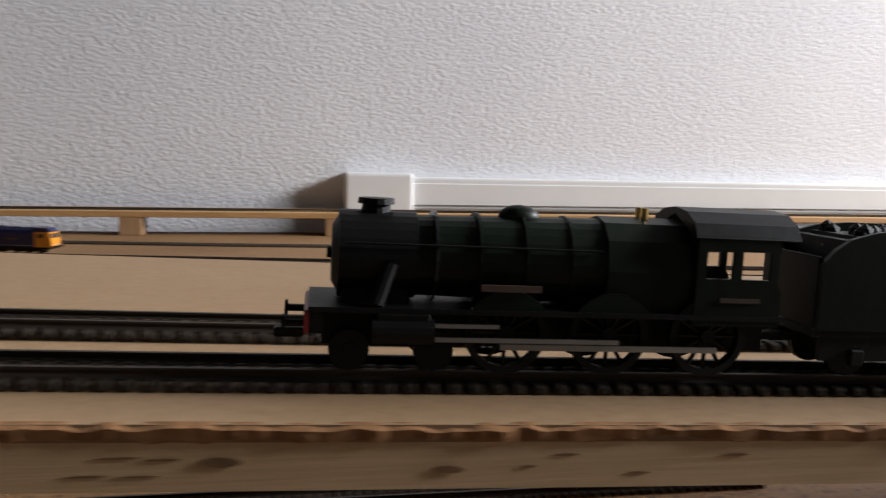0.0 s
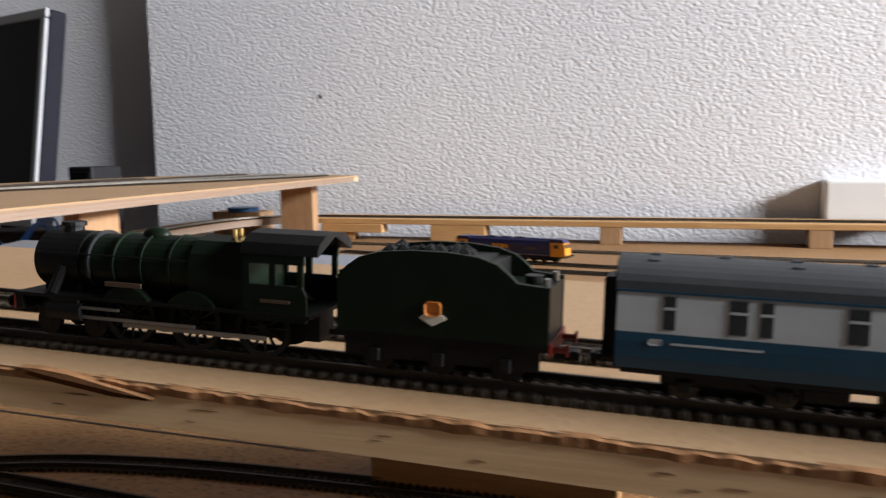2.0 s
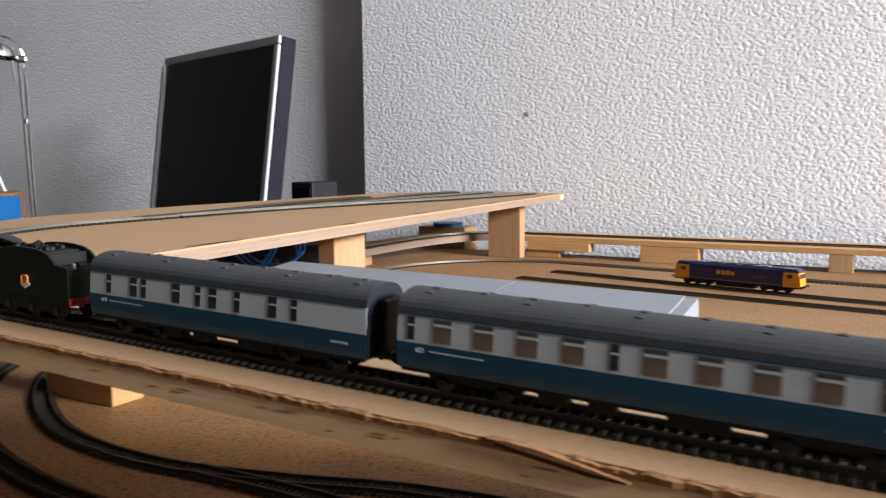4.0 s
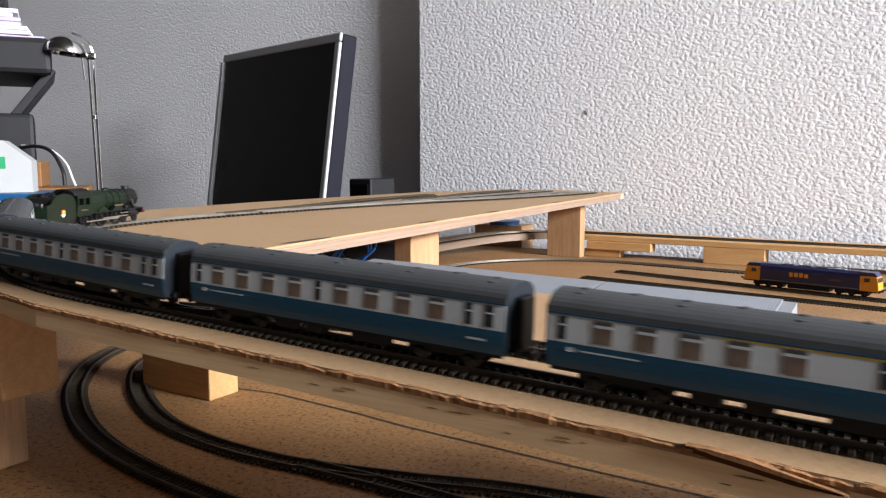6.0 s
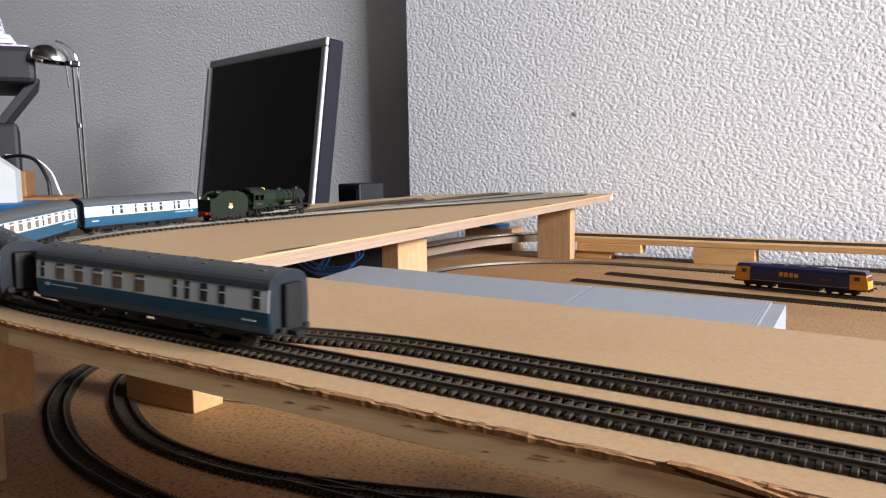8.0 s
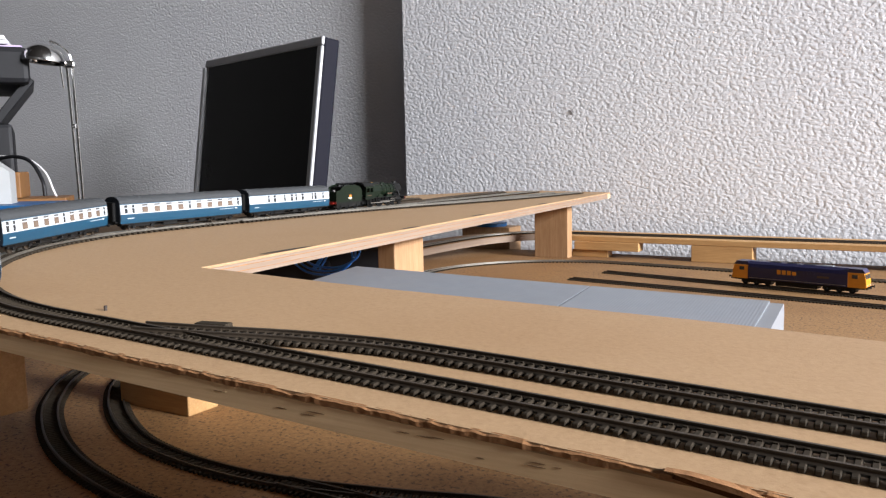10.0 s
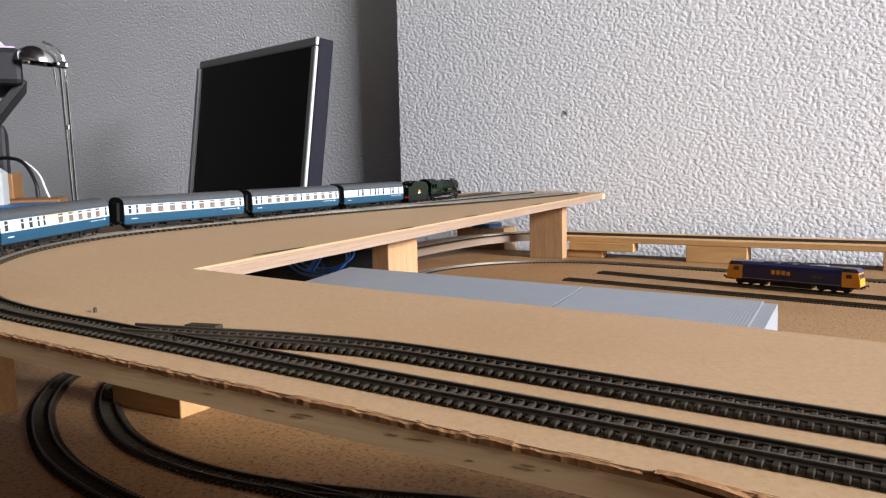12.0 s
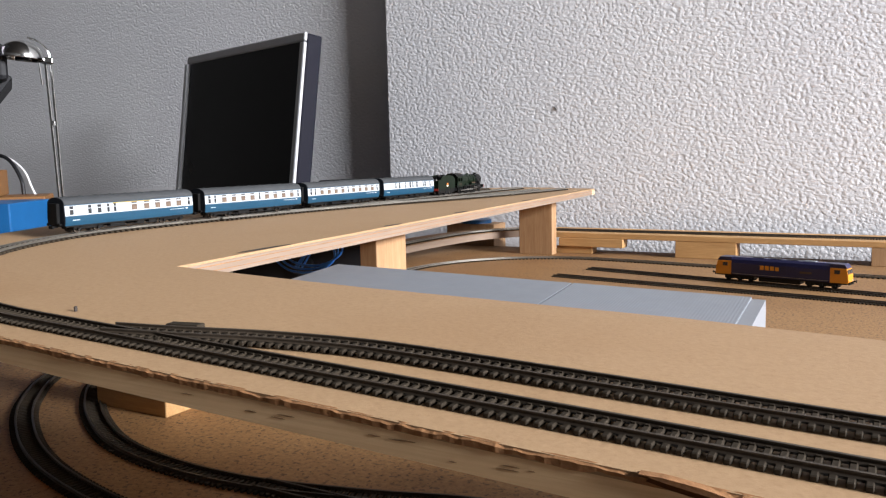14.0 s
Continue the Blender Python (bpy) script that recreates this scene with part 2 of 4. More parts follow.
structure("wall_back", box(CORNER_X, 4.3, WALL_Y, WALL_Y + 0.5, -0.9, 1.75, 0.004, 2), WALL, "white painted wall with coarse stippled plaster")
structure("wall_recess", box(-3.1, CORNER_X - 0.003, 1.318, 1.78, -0.9, 1.75), WALL, "grey shaded stippled wall of the alcove")
# other walls and ceiling are out of view, near-black to hold down bounce
structure("wall_left", box(-3.12, -3.0, -2.7, 1.316, -0.9, 1.75), ROOM, "unseen side wall, near-black to cut bounced light")
bm = bmesh.new()
for b in ((-2.7, -0.51, -0.9, 1.75), (1.07, 1.27, -0.9, 1.75)):
    add_box(bm, 3.79, 3.91, b[0], b[1], b[2], b[3])
add_box(bm, 3.79, 3.91, -0.51, 1.07, -0.9, 0.92)
add_box(bm, 3.79, 3.91, -0.51, 1.07, 1.68, 1.75)
structure("wall_right", bm, ROOM, "unseen wall with a window opening, near-black to cut bounced light")
structure("wall_front", box(-3.0, 3.79, -2.72, -2.6, -0.9, 1.75), ROOM, "unseen front wall, near-black to cut bounced light")
structure("ceiling", box(-3.12, 3.91, -2.72, 1.78, 1.75, 1.85), ROOM, "unseen ceiling, near-black to cut bounced light")
structure("floor", box(-3.12, 3.91, -2.72, 1.78, -1.0, -0.9), FLOORM, "brown wooden floor")


def window_frame(name, m):
    w = thing(name, "white framed window letting in daylight", "window", m, kind="structure")
    for n, b in (("jamb", (-0.03, 0.03, -0.79, -0.73, -0.38, 0.38)), ("jamb", (-0.03, 0.03, 0.73, 0.79, -0.38, 0.38)),
                 ("window_head", (-0.03, 0.03, -0.73, 0.73, 0.32, 0.38)), ("window_sill", (-0.08, 0.03, -0.79, 0.79, -0.41, -0.382))):
        part(n, box(*b, 0.004), TRUNK, w)
    return w


window_frame("window_1", pose(3.85, 0.28, 1.30))

# mark on the wall
bm = bmesh.new()
prism(bm, [(-0.0022, 0.0036), (-0.0006, 0.0008), (0.0018, -0.002), (0.0023, -0.004), (0.0005, -0.0023), (-0.0016, 0.0005)], "y", WALL_Y - 0.0012, WALL_Y + 0.001)
o = part("wall_chip", bm, INK, None, at=Matrix.Translation((-0.585, 0, 0.144)))
tagged(o, "small dark chip in the white wall plaster", "mark", "", "structure")


# cable trunking along the wall with its box
trunk = thing("cable_trunking", "white plastic cable trunking fixed along the wall", "trunking", kind="structure")
part("duct", box(0.288, 2.58, 1.2480, WALL_Y + 0.002, -0.052, -0.0035, 0.003, 2), TRUNK, trunk)
part("duct_cover", box(0.288, 2.58, 1.2455, 1.2478, -0.045, -0.012, 0.001), TRUNK, trunk)
part("junction_box", box(0.186, 0.2875, 1.236, WALL_Y + 0.002, -0.06, 0.0025, 0.005, 3), TRUNK, trunk)

# desk and baseboard
desk = thing("desk", "dark desk carrying the layout and the monitor", "desk")
part("desktop", box(-2.2, 2.3, 0.02, 1.25, -0.13, -0.101, 0.003), DESKM, desk)
part("desktop_return", box(-2.2, -0.93, 1.252, 1.313, -0.13, -0.101, 0.003), DESKM, desk)
for lx, ly in ((-2.1, 0.1), (-2.1, 1.3), (2.2, 0.1), (2.2, 1.15), (0, 0.1), (0, 1.15)):
    part("leg", box(lx - 0.03, lx + 0.03, ly - 0.03, ly + 0.03, -0.899, -0.13, 0.004), DESKM, desk)
base = tagged(part("baseboard", box(-0.78, 2.2, 0.10, 1.2, LOW - 0.018, LOW, 0.001), CHIP), "speckled chipboard baseboard lying on the desk", "board", "", "structure")

# raised deck
outline = [(2.2, 0.1585), (1.0, 0.1585), (-0.30, 0.1585), (-0.37, 0.160), (-0.43, 0.169), (-0.49, 0.190), (-0.55, 0.228), (-0.60, 0.277), (-0.64, 0.33),
           (-0.675, 0.42), (-0.69, 0.60), (-0.69, 0.95), (-0.655, 1.10), (-0.60, 1.185), (-0.497, 1.213), (-0.482, 1.05), (-0.466, 0.85), (-0.449, 0.65), (-0.432, 0.47), (-0.4175, 0.303),
           (-0.30, 0.3045), (-0.15, 0.3155), (-0.07, 0.316), (0.4, 0.318), (1.0, 0.318), (2.2, 0.318)]


def resample(loop, step):
    out = []
    for (ax, ay), (bx, by) in zip(loop, loop[1:] + loop[:1]):
        n = max(1, int(math.hypot(bx - ax, by - ay) / step))
        out += [(ax + (bx - ax) * k / n, ay + (by - ay) * k / n) for k in range(n)]
    return out


def deck():
    rng = random.Random(4)
    d = thing("raised_deck", "raised board deck with a rough sawn plywood edge", "board", kind="structure")
    pts = resample(outline, 0.012)
    ragged = [(x + rng.uniform(-1, 1) * 0.0002, y + rng.uniform(-1, 1) * (0.00003 if y < 0.2 else 0.0004)) for x, y in pts]

    def slab(top, bottom, inset, m, name, lab):
        bm = bmesh.new()
        n = len(ragged)
        hi = [bm.verts.new((x, y, deck_z(x, y) + top)) for x, y in ragged]
        lo = [bm.verts.new((x, y, deck_z(x, y) + bottom)) for x, y in ragged]
        f1, f2 = bm.faces.new(hi), bm.faces.new(list(reversed(lo)))
        for i in range(n):
            bm.faces.new((hi[i], lo[i], lo[(i + 1) % n], hi[(i + 1) % n]))
        bmesh.ops.triangulate(bm, faces=[f1, f2])
        bmesh.ops.recalc_face_normals(bm, faces=bm.faces)
        part(name, bm, m, d, lab)
    slab(0, -0.0024, 0, MDF, "hardboard_skin", "smooth tan board surface")
    slab(-0.0024, -THICK, 0, PLY, "plywood_layer", "layered plywood edge with knots")
    # pale upper strip and the torn brown glue line along the near edge
    bm = bmesh.new()
    rows = []
    walk_line = []
    edge = outline[:9]
    for (ax, ay), (bx, by) in zip(edge, edge[1:]):
        L = math.hypot(bx - ax, by - ay)
        n = max(1, int(L / 0.0011))
        ux, uy = (bx - ax) / L, (by - ay) / L
        walk_line += [(ax + (bx - ax) * k / n, ay + (by - ay) * k / n, uy, -ux) for k in range(n)]
    for x, y, ix, iy in walk_line:
        if x > 1.2:
            continue
        q = (x - y) * 1.0
        j = noise.noise((q * 40, 2.1, 0)) * 0.0004 + noise.noise((q * 260, 5.1, 0)) * 0.0005
        w = 0.0013 + 0.0009 * noise.noise((q * 90, 9.0, 3.0)) + 0.0006 * noise.noise((q * 330, 4.0, 3.0))
        out = 0.0005 + 0.0007 * max(0, noise.noise((q * 120, 1.0, 7.0))) + 0.00035 * noise.noise((q * 400, 2.0, 7.0))
        zt = deck_z(x, y)
        zc = zt - 0.0012 + j

        def at(d, z):
            return bm.verts.new((x + ix * d, y + iy * d, z))
        rows.append([at(0.0012 - out, min(zc + w, zt + 0.0002)), at(-out - 0.0002, min(zc + w * 0.5, zt - 0.0001)), at(-out, zc - w * 0.6), at(0.0012 - out, zc - w)])
    for a, b in zip(rows, rows[1:]):
        for k in range(3):
            bm.faces.new((a[k], a[k + 1], b[k + 1], b[k]))
    bmesh.ops.recalc_face_normals(bm, faces=bm.faces)
    part("torn_glue_line", bm, GLUE, d, "torn brown fibres along the cut edge")
    # splintered chip out of the edge: a dark split under an orange sliver
    for nm, mt, y0, y1, prof, lab in (
            ("split", CREVICE, 0.1572, 0.1590, [(-0.1165, 0.0000), (-0.110, -0.0008), (-0.103, -0.0016), (-0.095, -0.0026), (-0.087, -0.0034), (-0.096, -0.0034), (-0.104, -0.0026), (-0.112, -0.0018), (-0.1175, -0.0009)], "dark split in the board edge"),
            ("splinter", GLUE, 0.1566, 0.1590, [(-0.119, 0.0006), (-0.114, 0.0008), (-0.106, 0.0003), (-0.099, -0.0008), (-0.091, -0.0020), (-0.086, -0.0028), (-0.095, -0.0022), (-0.104, -0.0012), (-0.112, -0.0004)], "split sliver of orange wood")):
        bm = bmesh.new()
        prism(bm, prof, "y", y0, y1)
        for v in bm.verts:
            v.co.z += deck_z(v.co.x, 0.16)
        part(nm, bm, mt, d, lab)
    for kx, kz, kr in ((0.135, -0.0050, 0.0011), (0.165, -0.0062, 0.0009), (0.062, -0.0050, 0.0008), (0.33, -0.006, 0.0012)):
        bm = bmesh.new()
        prism(bm, [(kx + kr * 2.4 * math.cos(a), kz + kr * 0.6 * math.sin(a)) for a in (k * math.pi / 5 for k in range(10))], "y", 0.1582, 0.159)
        for v in bm.verts:
            v.co.z += deck_z(v.co.x, 0.16)
        part("knot", bm, GRAINMARK, d)
    for k in range(34):
        x = rng.uniform(-0.27, 0.28)
        z = deck_z(x, 0.16) - rng.choice((0.0042, 0.0046, 0.0057, 0.0068)) - rng.uniform(0, 0.0003)
        w, hh = rng.uniform(0.0008, 0.0032), rng.uniform(0.0001, 0.00022)
        bm = bmesh.new()
        prism(bm, [(x - w, z), (x - w * 0.3, z + hh), (x + w * 0.6, z + hh * 0.7), (x + w, z - hh * 0.2), (x + w * 0.2, z - hh), (x - w * 0.5, z - hh * 0.6)], "y", 0.15832, 0.159)
        part("grain_mark", bm, GRAINMARK, d)
    # pale edging along the inner side of the far arm
    bm = bmesh.new()
    inner = [(-0.4175, 0.303), (-0.432, 0.47), (-0.449, 0.65), (-0.466, 0.85), (-0.482, 1.05), (-0.497, 1.213)]
    rows = []
    for (ax, ay), (bx, by) in zip(inner, inner[1:]):
        for k in range(8):
            x, y = ax + (bx - ax) * k / 8, ay + (by - ay) * k / 8
            rows.append([bm.verts.new((x + 0.0012, y, deck_z(x, y) + h)) for h in (-0.0016, -THICK)] + [bm.verts.new((x - 0.001, y, deck_z(x, y) + h)) for h in (-THICK, -0.0016)])
    for a, b in zip(rows, rows[1:]):
        for k in range(4):
            bm.faces.new((a[k], a[(k + 1) % 4], b[(k + 1) % 4], b[k]))
    bmesh.ops.recalc_face_normals(bm, faces=bm.faces)
    part("pale_edging", bm, PLYLIGHT, d, "pale fresh-cut plywood edge")
    for h0, h1 in ((-0.0030, -0.0035), (-0.0062, -0.0066)):
        bm = bmesh.new()
        rows = []
        for (ax, ay), (bx, by) in zip(inner, inner[1:]):
            for k in range(24):
                x, y = ax + (bx - ax) * k / 24, ay + (by - ay) * k / 24
                jj = 0.0003 * noise.noise((y * 60, h0 * 900, 0))
                rows.append([bm.verts.new((x + 0.00135, y, deck_z(x, y) + h0 + jj)), bm.verts.new((x + 0.00135, y, deck_z(x, y) + h1 + jj * 0.4))])
        for a, b in zip(rows, rows[1:]):
            bm.faces.new((a[0], a[1], b[1], b[0]))
        bmesh.ops.recalc_face_normals(bm, faces=bm.faces)
        part("ply_glue_line", bm, GLUE, d, "thin brown line between the ply layers")
    return d


deck()


def wood_block(label, x0, x1, y0, y1, z0, z1, m=PINE, group="support blocks"):
    cx, cy = (x0 + x1) / 2, (y0 + y1) / 2
    o = part("support_block", box(x0 - cx, x1 - cx, y0 - cy, y1 - cy, 0, z1 - z0, 0.0008, 2), m, at=pose(cx, cy, z0))
    return tagged(o, label, "wood block", group)


def under(x, y):
    return deck_z(x, y) - THICK


wood_block("upright pine block carrying the far arm", -0.491, -0.473, 0.575, 0.623, LOW, under(-0.48, 0.6))
wood_block("wide pine block near the end of the arm", -0.584, -0.530, 1.118, 1.136, LOW, under(-0.555, 1.13))
wood_block("lower pine block standing on the chipboard", -0.525, -0.4535, 0.181, 0.203, LOW, -0.0405)
wood_block("upper pine block laid on another block", -0.505, -0.426, 0.176, 0.204, -0.0404, under(-0.46, 0.19) - 0.0004, PINEFLAT)
wood_block("pine block standing on the chipboard under the deck", -0.515, -0.452, 0.319, 0.343, LOW, under(-0.48, 0.33), PINEFLAT)
wood_block("long pine block standing under the deck", -0.104, -0.008, 0.309, 0.340, LOW, under(0, 0.3) - 0.0004, PINEFLAT)
# supports out of view, made deck-wide to block window light running underneath
for px in (0.55, 1.1, 1.7):
    wood_block("unseen pine block carrying the deck, widened to keep light out below", px, px + 0.03, 0.172, 0.31, LOW, under(px + .015, 0.25) - 0.0006)

# ledge along the wall, with its blocks
LEDGE = -0.0505


def ledge_z(x, y):
    return LEDGE


tagged(part("wall_ledge", box(-0.565, 2.2, 1.148, 1.232, LEDGE - 0.0078, LEDGE, 0.0006), PINEFLAT), "narrow plywood ledge carrying a track along the wall", "ledge", "", "structure")
for x0, x1 in ((-0.355, -0.272), (-0.108, -0.079), (0.158, 0.186), (0.432, 0.468), (0.75, 0.78), (1.1, 1.13), (1.6, 1.63)):
    wood_block("pine block under the ledge along the wall", x0, x1, 1.1485, 1.18, LOW, LEDGE - 0.0079, PINE if x1 - x0 < 0.05 else PINEFLAT)
wood_block("small pine block under the ledge", -0.535, -0.478, 1.1485, 1.17, LOW, -0.0712, PINEFLAT)
wood_block("thin pine lath under the ledge", -0.53, -0.43, 1.144, 1.168, -0.0711, LEDGE - 0.0080, PINEFLAT)

# ---- tracks ----
GAUGE = 0.009
SL_W, SL_L, SL_H, SL_P = 0.0018, 0.0160, 0.0015, 0.0034
RAIL_H = 0.0014
RAIL_TOP = SL_H + RAIL_H + 0.0002


def measure_out(pts, step):
    """Even steps along a polyline of (x, y), as (x, y, heading)."""
    out, left = [], 0.0
    for (ax, ay), (bx, by) in zip(pts, pts[1:]):
        L = math.hypot(bx - ax, by - ay)
        h = math.atan2(by - ay, bx - ax)
        d = left
        while d < L:
            out.append((ax + (bx - ax) * d / L, ay + (by - ay) * d / L, h))
            d += step
        left = d - L
    return out


SLEEPER_MESHES = {}


def track(label, pts, height, single=None, bright=False, dz=0.0):
    """Rails and sleepers along a plan line. single: the stretch (x range) whose sleepers are objects of their own."""
    t = thing("track", label, "model track", group="model railway tracks", kind="structure")
    pitch, wide = (0.0054, 0.0030) if bright else (SL_P, SL_W)
    line = measure_out(pts, pitch)
    # rails
    for side in (-1, 1):
        bm = bmesh.new()
        rings = []
        for x, y, h in line[::2] + [line[-1]]:
            nx, ny = -math.sin(h), math.cos(h)
            z = height(x, y) + SL_H + dz
            ring = []
            for o, hz in ((-0.0007, 0), (0.0007, 0), (0.0003, 0.0004), (0.0003, 0.0008), (0.0005, 0.0010), (0.0005, RAIL_H), (-0.0005, RAIL_H), (-0.0005, 0.0010), (-0.0003, 0.0008), (-0.0003, 0.0004)):
                q = side * GAUGE / 2 + o
                ring.append(bm.verts.new((x + nx * q, y + ny * q, z + hz)))
            rings.append(ring)
        for a, b in zip(rings, rings[1:]):
            for k in range(10):
                f = bm.faces.new((a[k], b[k], b[(k + 1) % 10], a[(k + 1) % 10]))
                f.material_index = 1 if k in (5,) else 0
        part("rail", bm, [RAILBRIGHT if bright else RAIL, RAILBRIGHT if bright else RAIL], t)
    # sleepers
    if bright not in SLEEPER_MESHES:
        bm = box(-wide / 2, wide / 2, -SL_L / 2, SL_L / 2, 0, SL_H, 0.0003)
        for side in (-1, 1):
            q = side * (GAUGE / 2 - 0.0010)
            add_box(bm, -wide * 0.3, wide * 0.3, q - 0.0004, q + 0.0004, SL_H - 0.0001, SL_H + 0.0004)
        me = SLEEPER_MESHES[bright] = bpy.data.meshes.new("sleeper")
        bm.to_mesh(me)
        bm.free()
        me.materials.append(SLEEPER)
    shape = SLEEPER_MESHES[bright]
    rest_v, rest_f = [], []
    base_v = [v.co.copy() for v in shape.vertices]
    base_f = [tuple(p.vertices) for p in shape.polygons]
    for x, y, h in line:
        m = Matrix.Translation((x, y, height(x, y) + dz)) @ Matrix.Rotation(h, 4, "Z")
        if single and single[0] < x < single[1] and y < 0.5:
            o = new("sleeper", shape)
            o.parent = t
            o.matrix_basis = m
        else:
            n = len(rest_v)
            rest_v += [m @ v for v in base_v]
            rest_f += [tuple(i + n for i in f) for f in base_f]
    # webs between the sleepers, under the rails
    for side in (-1, 1):
        for (ax, ay, ah), (bx, by, bh) in zip(line, line[1:]):
            n = len(rest_v)
            for x, y, h in ((ax, ay, ah), (bx, by, bh)):
                nx, ny = -math.sin(h), math.cos(h)
                for q in (side * GAUGE / 2 - 0.0012, side * GAUGE / 2 + 0.0012):
                    rest_v.append(Vector((x + nx * q, y + ny * q, height(x, y) + SL_H * 0.7 + dz)))
            rest_f.append((n, n + 1, n + 3, n + 2))
    me = bpy.data.meshes.new("sleeper_strip")
    me.from_pydata(rest_v, [], rest_f)
    me.materials.append(SLEEPER)
    o = new("sleeper_strip", me)
    o.parent = t
    o["kind"] = "stuff"
    return t


def arc(cx, cy, r, a0, a1, n=24):
    return [(cx + r * math.cos(radians(a0 + (a1 - a0) * k / n)), cy + r * math.sin(radians(a0 + (a1 - a0) * k / n))) for k in range(n + 1)]


def smooth_line(pts, steps=8):
    return [(p.x, p.y) for p in spline([(x, y, 0) for x, y in pts], steps)]


main_line = [(2.15, NEAR_Y), (CX, NEAR_Y)] + arc(CX, CY, RADIUS, 270, 180)[1:] + [(-0.587, 1.13)]
bend = len(main_line) // 2
track("brown N-gauge track running along the deck edge", main_line[:bend], deck_z, (-0.50, 0.28))
track("N-gauge track with bright rails round the curve and along the arm", main_line[bend - 1:], deck_z, (-0.60, 0.28), bright=True)
loop_line = [(2.15, 0.2105), (-0.185, 0.2105)] + smooth_line([(-0.185, 0.2105), (-0.225, 0.2090), (-0.262, 0.2010), (-0.292, 0.1905), (-0.318, 0.1825)])[1:]
track("brown N-gauge track joining the main line at a turnout", loop_line, deck_z, (-0.3, 0.2), dz=0.0003)
# station tracks on the far arm
track("N-gauge station track branching on the far arm", smooth_line([(-0.5845, 0.50), (-0.581, 0.60), (-0.571, 0.70), (-0.560, 0.80), (-0.553, 0.92), (-0.546, 1.10)]), deck_z, dz=0.0003, bright=True)
track("N-gauge station track near the arm's edge", smooth_line([(-0.566, 0.74), (-0.551, 0.82), (-0.536, 0.92), (-0.526, 1.02), (-0.519, 1.14)]), deck_z, dz=0.0006, bright=True)
track("N-gauge siding at the back of the far arm", smooth_line([(-0.589, 0.46), (-0.600, 0.56), (-0.617, 0.66), (-0.627, 0.76), (-0.631, 0.86)]), deck_z, dz=0.0005)
track("N-gauge siding beside the station track", smooth_line([(-0.590, 0.74), (-0.599, 0.84), (-0.611, 0.94), (-0.615, 1.07)]), deck_z, dz=0.0007)


def motor(x, y):
    o = part("turnout_motor", box(-0.007, 0.007, -0.0025, 0.0025, 0, 0.0022, 0.0006, 2), SLEEPER, at=pose(x, y, deck_z(x, y), 0, 0, 12))
    return tagged(o, "small black turnout spring housing beside the track", "turnout part")


motor(-0.300, 0.2015)

# baseboard tracks
track("N-gauge siding on the chipboard baseboard", [(-0.447, 0.925), (0.62, 0.762), (1.6, 0.70)], low_z)
track("N-gauge siding under the parked diesel", [(-0.428, 0.997), (-0.086, 0.921), (0.7, 0.815), (1.6, 0.77)], low_z)
track("N-gauge loop curving away under the far arm", arc(-0.452, 0.897, 0.193, 200, 92, 26) + [(-0.40, 1.085), (-0.28, 1.07), (0.0, 1.035), (0.5, 0.99), (1.6, 0.95)], low_z, bright=True)
track("dark N-gauge track curving under the deck", [(2.0, 0.212), (-0.33, 0.217)] + smooth_line([(-0.33, 0.217), (-0.39, 0.2235), (-0.45, 0.2385), (-0.505, 0.2640), (-0.56, 0.302), (-0.61, 0.36), (-0.645, 0.46)])[1:], low_z)
track("dark inner N-gauge track curving under the deck", smooth_line([(0.3, 0.31), (-0.1, 0.305), (-0.215, 0.297), (-0.28, 0.279), (-0.34, 0.266), (-0.40, 0.267), (-0.455, 0.281), (-0.52, 0.319), (-0.565, 0.365), (-0.59, 0.44), (-0.60, 0.56), (-0.62, 0.74), (-0.66, 0.83)]), low_z)
track("N-gauge turnout road under the deck", smooth_line([(-0.33, 0.2675), (-0.25, 0.268), (-0.15, 0.262), (0.0, 0.258), (0.3, 0.258)]), low_z, dz=0.0004)
track("N-gauge track along the wall ledge", [(2.1, 1.178), (-0.50, 1.178)] + smooth_line([(-0.50, 1.178), (-0.56, 1.176), (-0.61, 1.166)])[1:], ledge_z)

# curved plywood ramps behind the arm
def ramp_z(x, y):
    f = min(1.0, max(0.0, (1.17 - y) / 0.32))
    return LEDGE - 0.0065 * f


def curved_strip(line, s0, s1, top, d0, d1):
    bm = bmesh.new()
    rings = []
    for x, y, h in line:
        nx, ny = -math.sin(h), math.cos(h)
        z = top(x, y)
        rings.append([bm.verts.new((x + nx * q, y + ny * q, z + d)) for q, d in ((s0, d0), (s1, d0), (s1, d1), (s0, d1))])
    for a, b in zip(rings, rings[1:]):
        for k in range(4):
            bm.faces.new((a[k], b[k], b[(k + 1) % 4], a[(k + 1) % 4]))
    bm.faces.new(rings[0])
    bm.faces.new(rings[-1])
    bmesh.ops.recalc_face_normals(bm, faces=bm.faces)
    return bm


def curved_ramp(label, pts, top, thick):
    line = measure_out(pts, 0.01)
    o = thing("curved_ramp", label, "ramp", kind="structure")
    part("ramp_board", curved_strip(line, -0.045, 0.012, top, 0, -thick), CHIP, o, "brown board of the ramp")
    part("ramp_edge", curved_strip(line, 0.0122, 0.0140, top, -0.0005, -thick), PLYLIGHT, o, "pale sawn edge")
    return o


RAMP = smooth_line([(-0.568, 1.176), (-0.615, 1.160), (-0.655, 1.11), (-0.676, 1.045), (-0.690, 0.95), (-0.695, 0.84)])
curved_ramp("pale curved plywood ramp climbing to the ledge", RAMP, ramp_z, 0.010)
track("N-gauge track on the curved ramp", RAMP, ramp_z, bright=True)
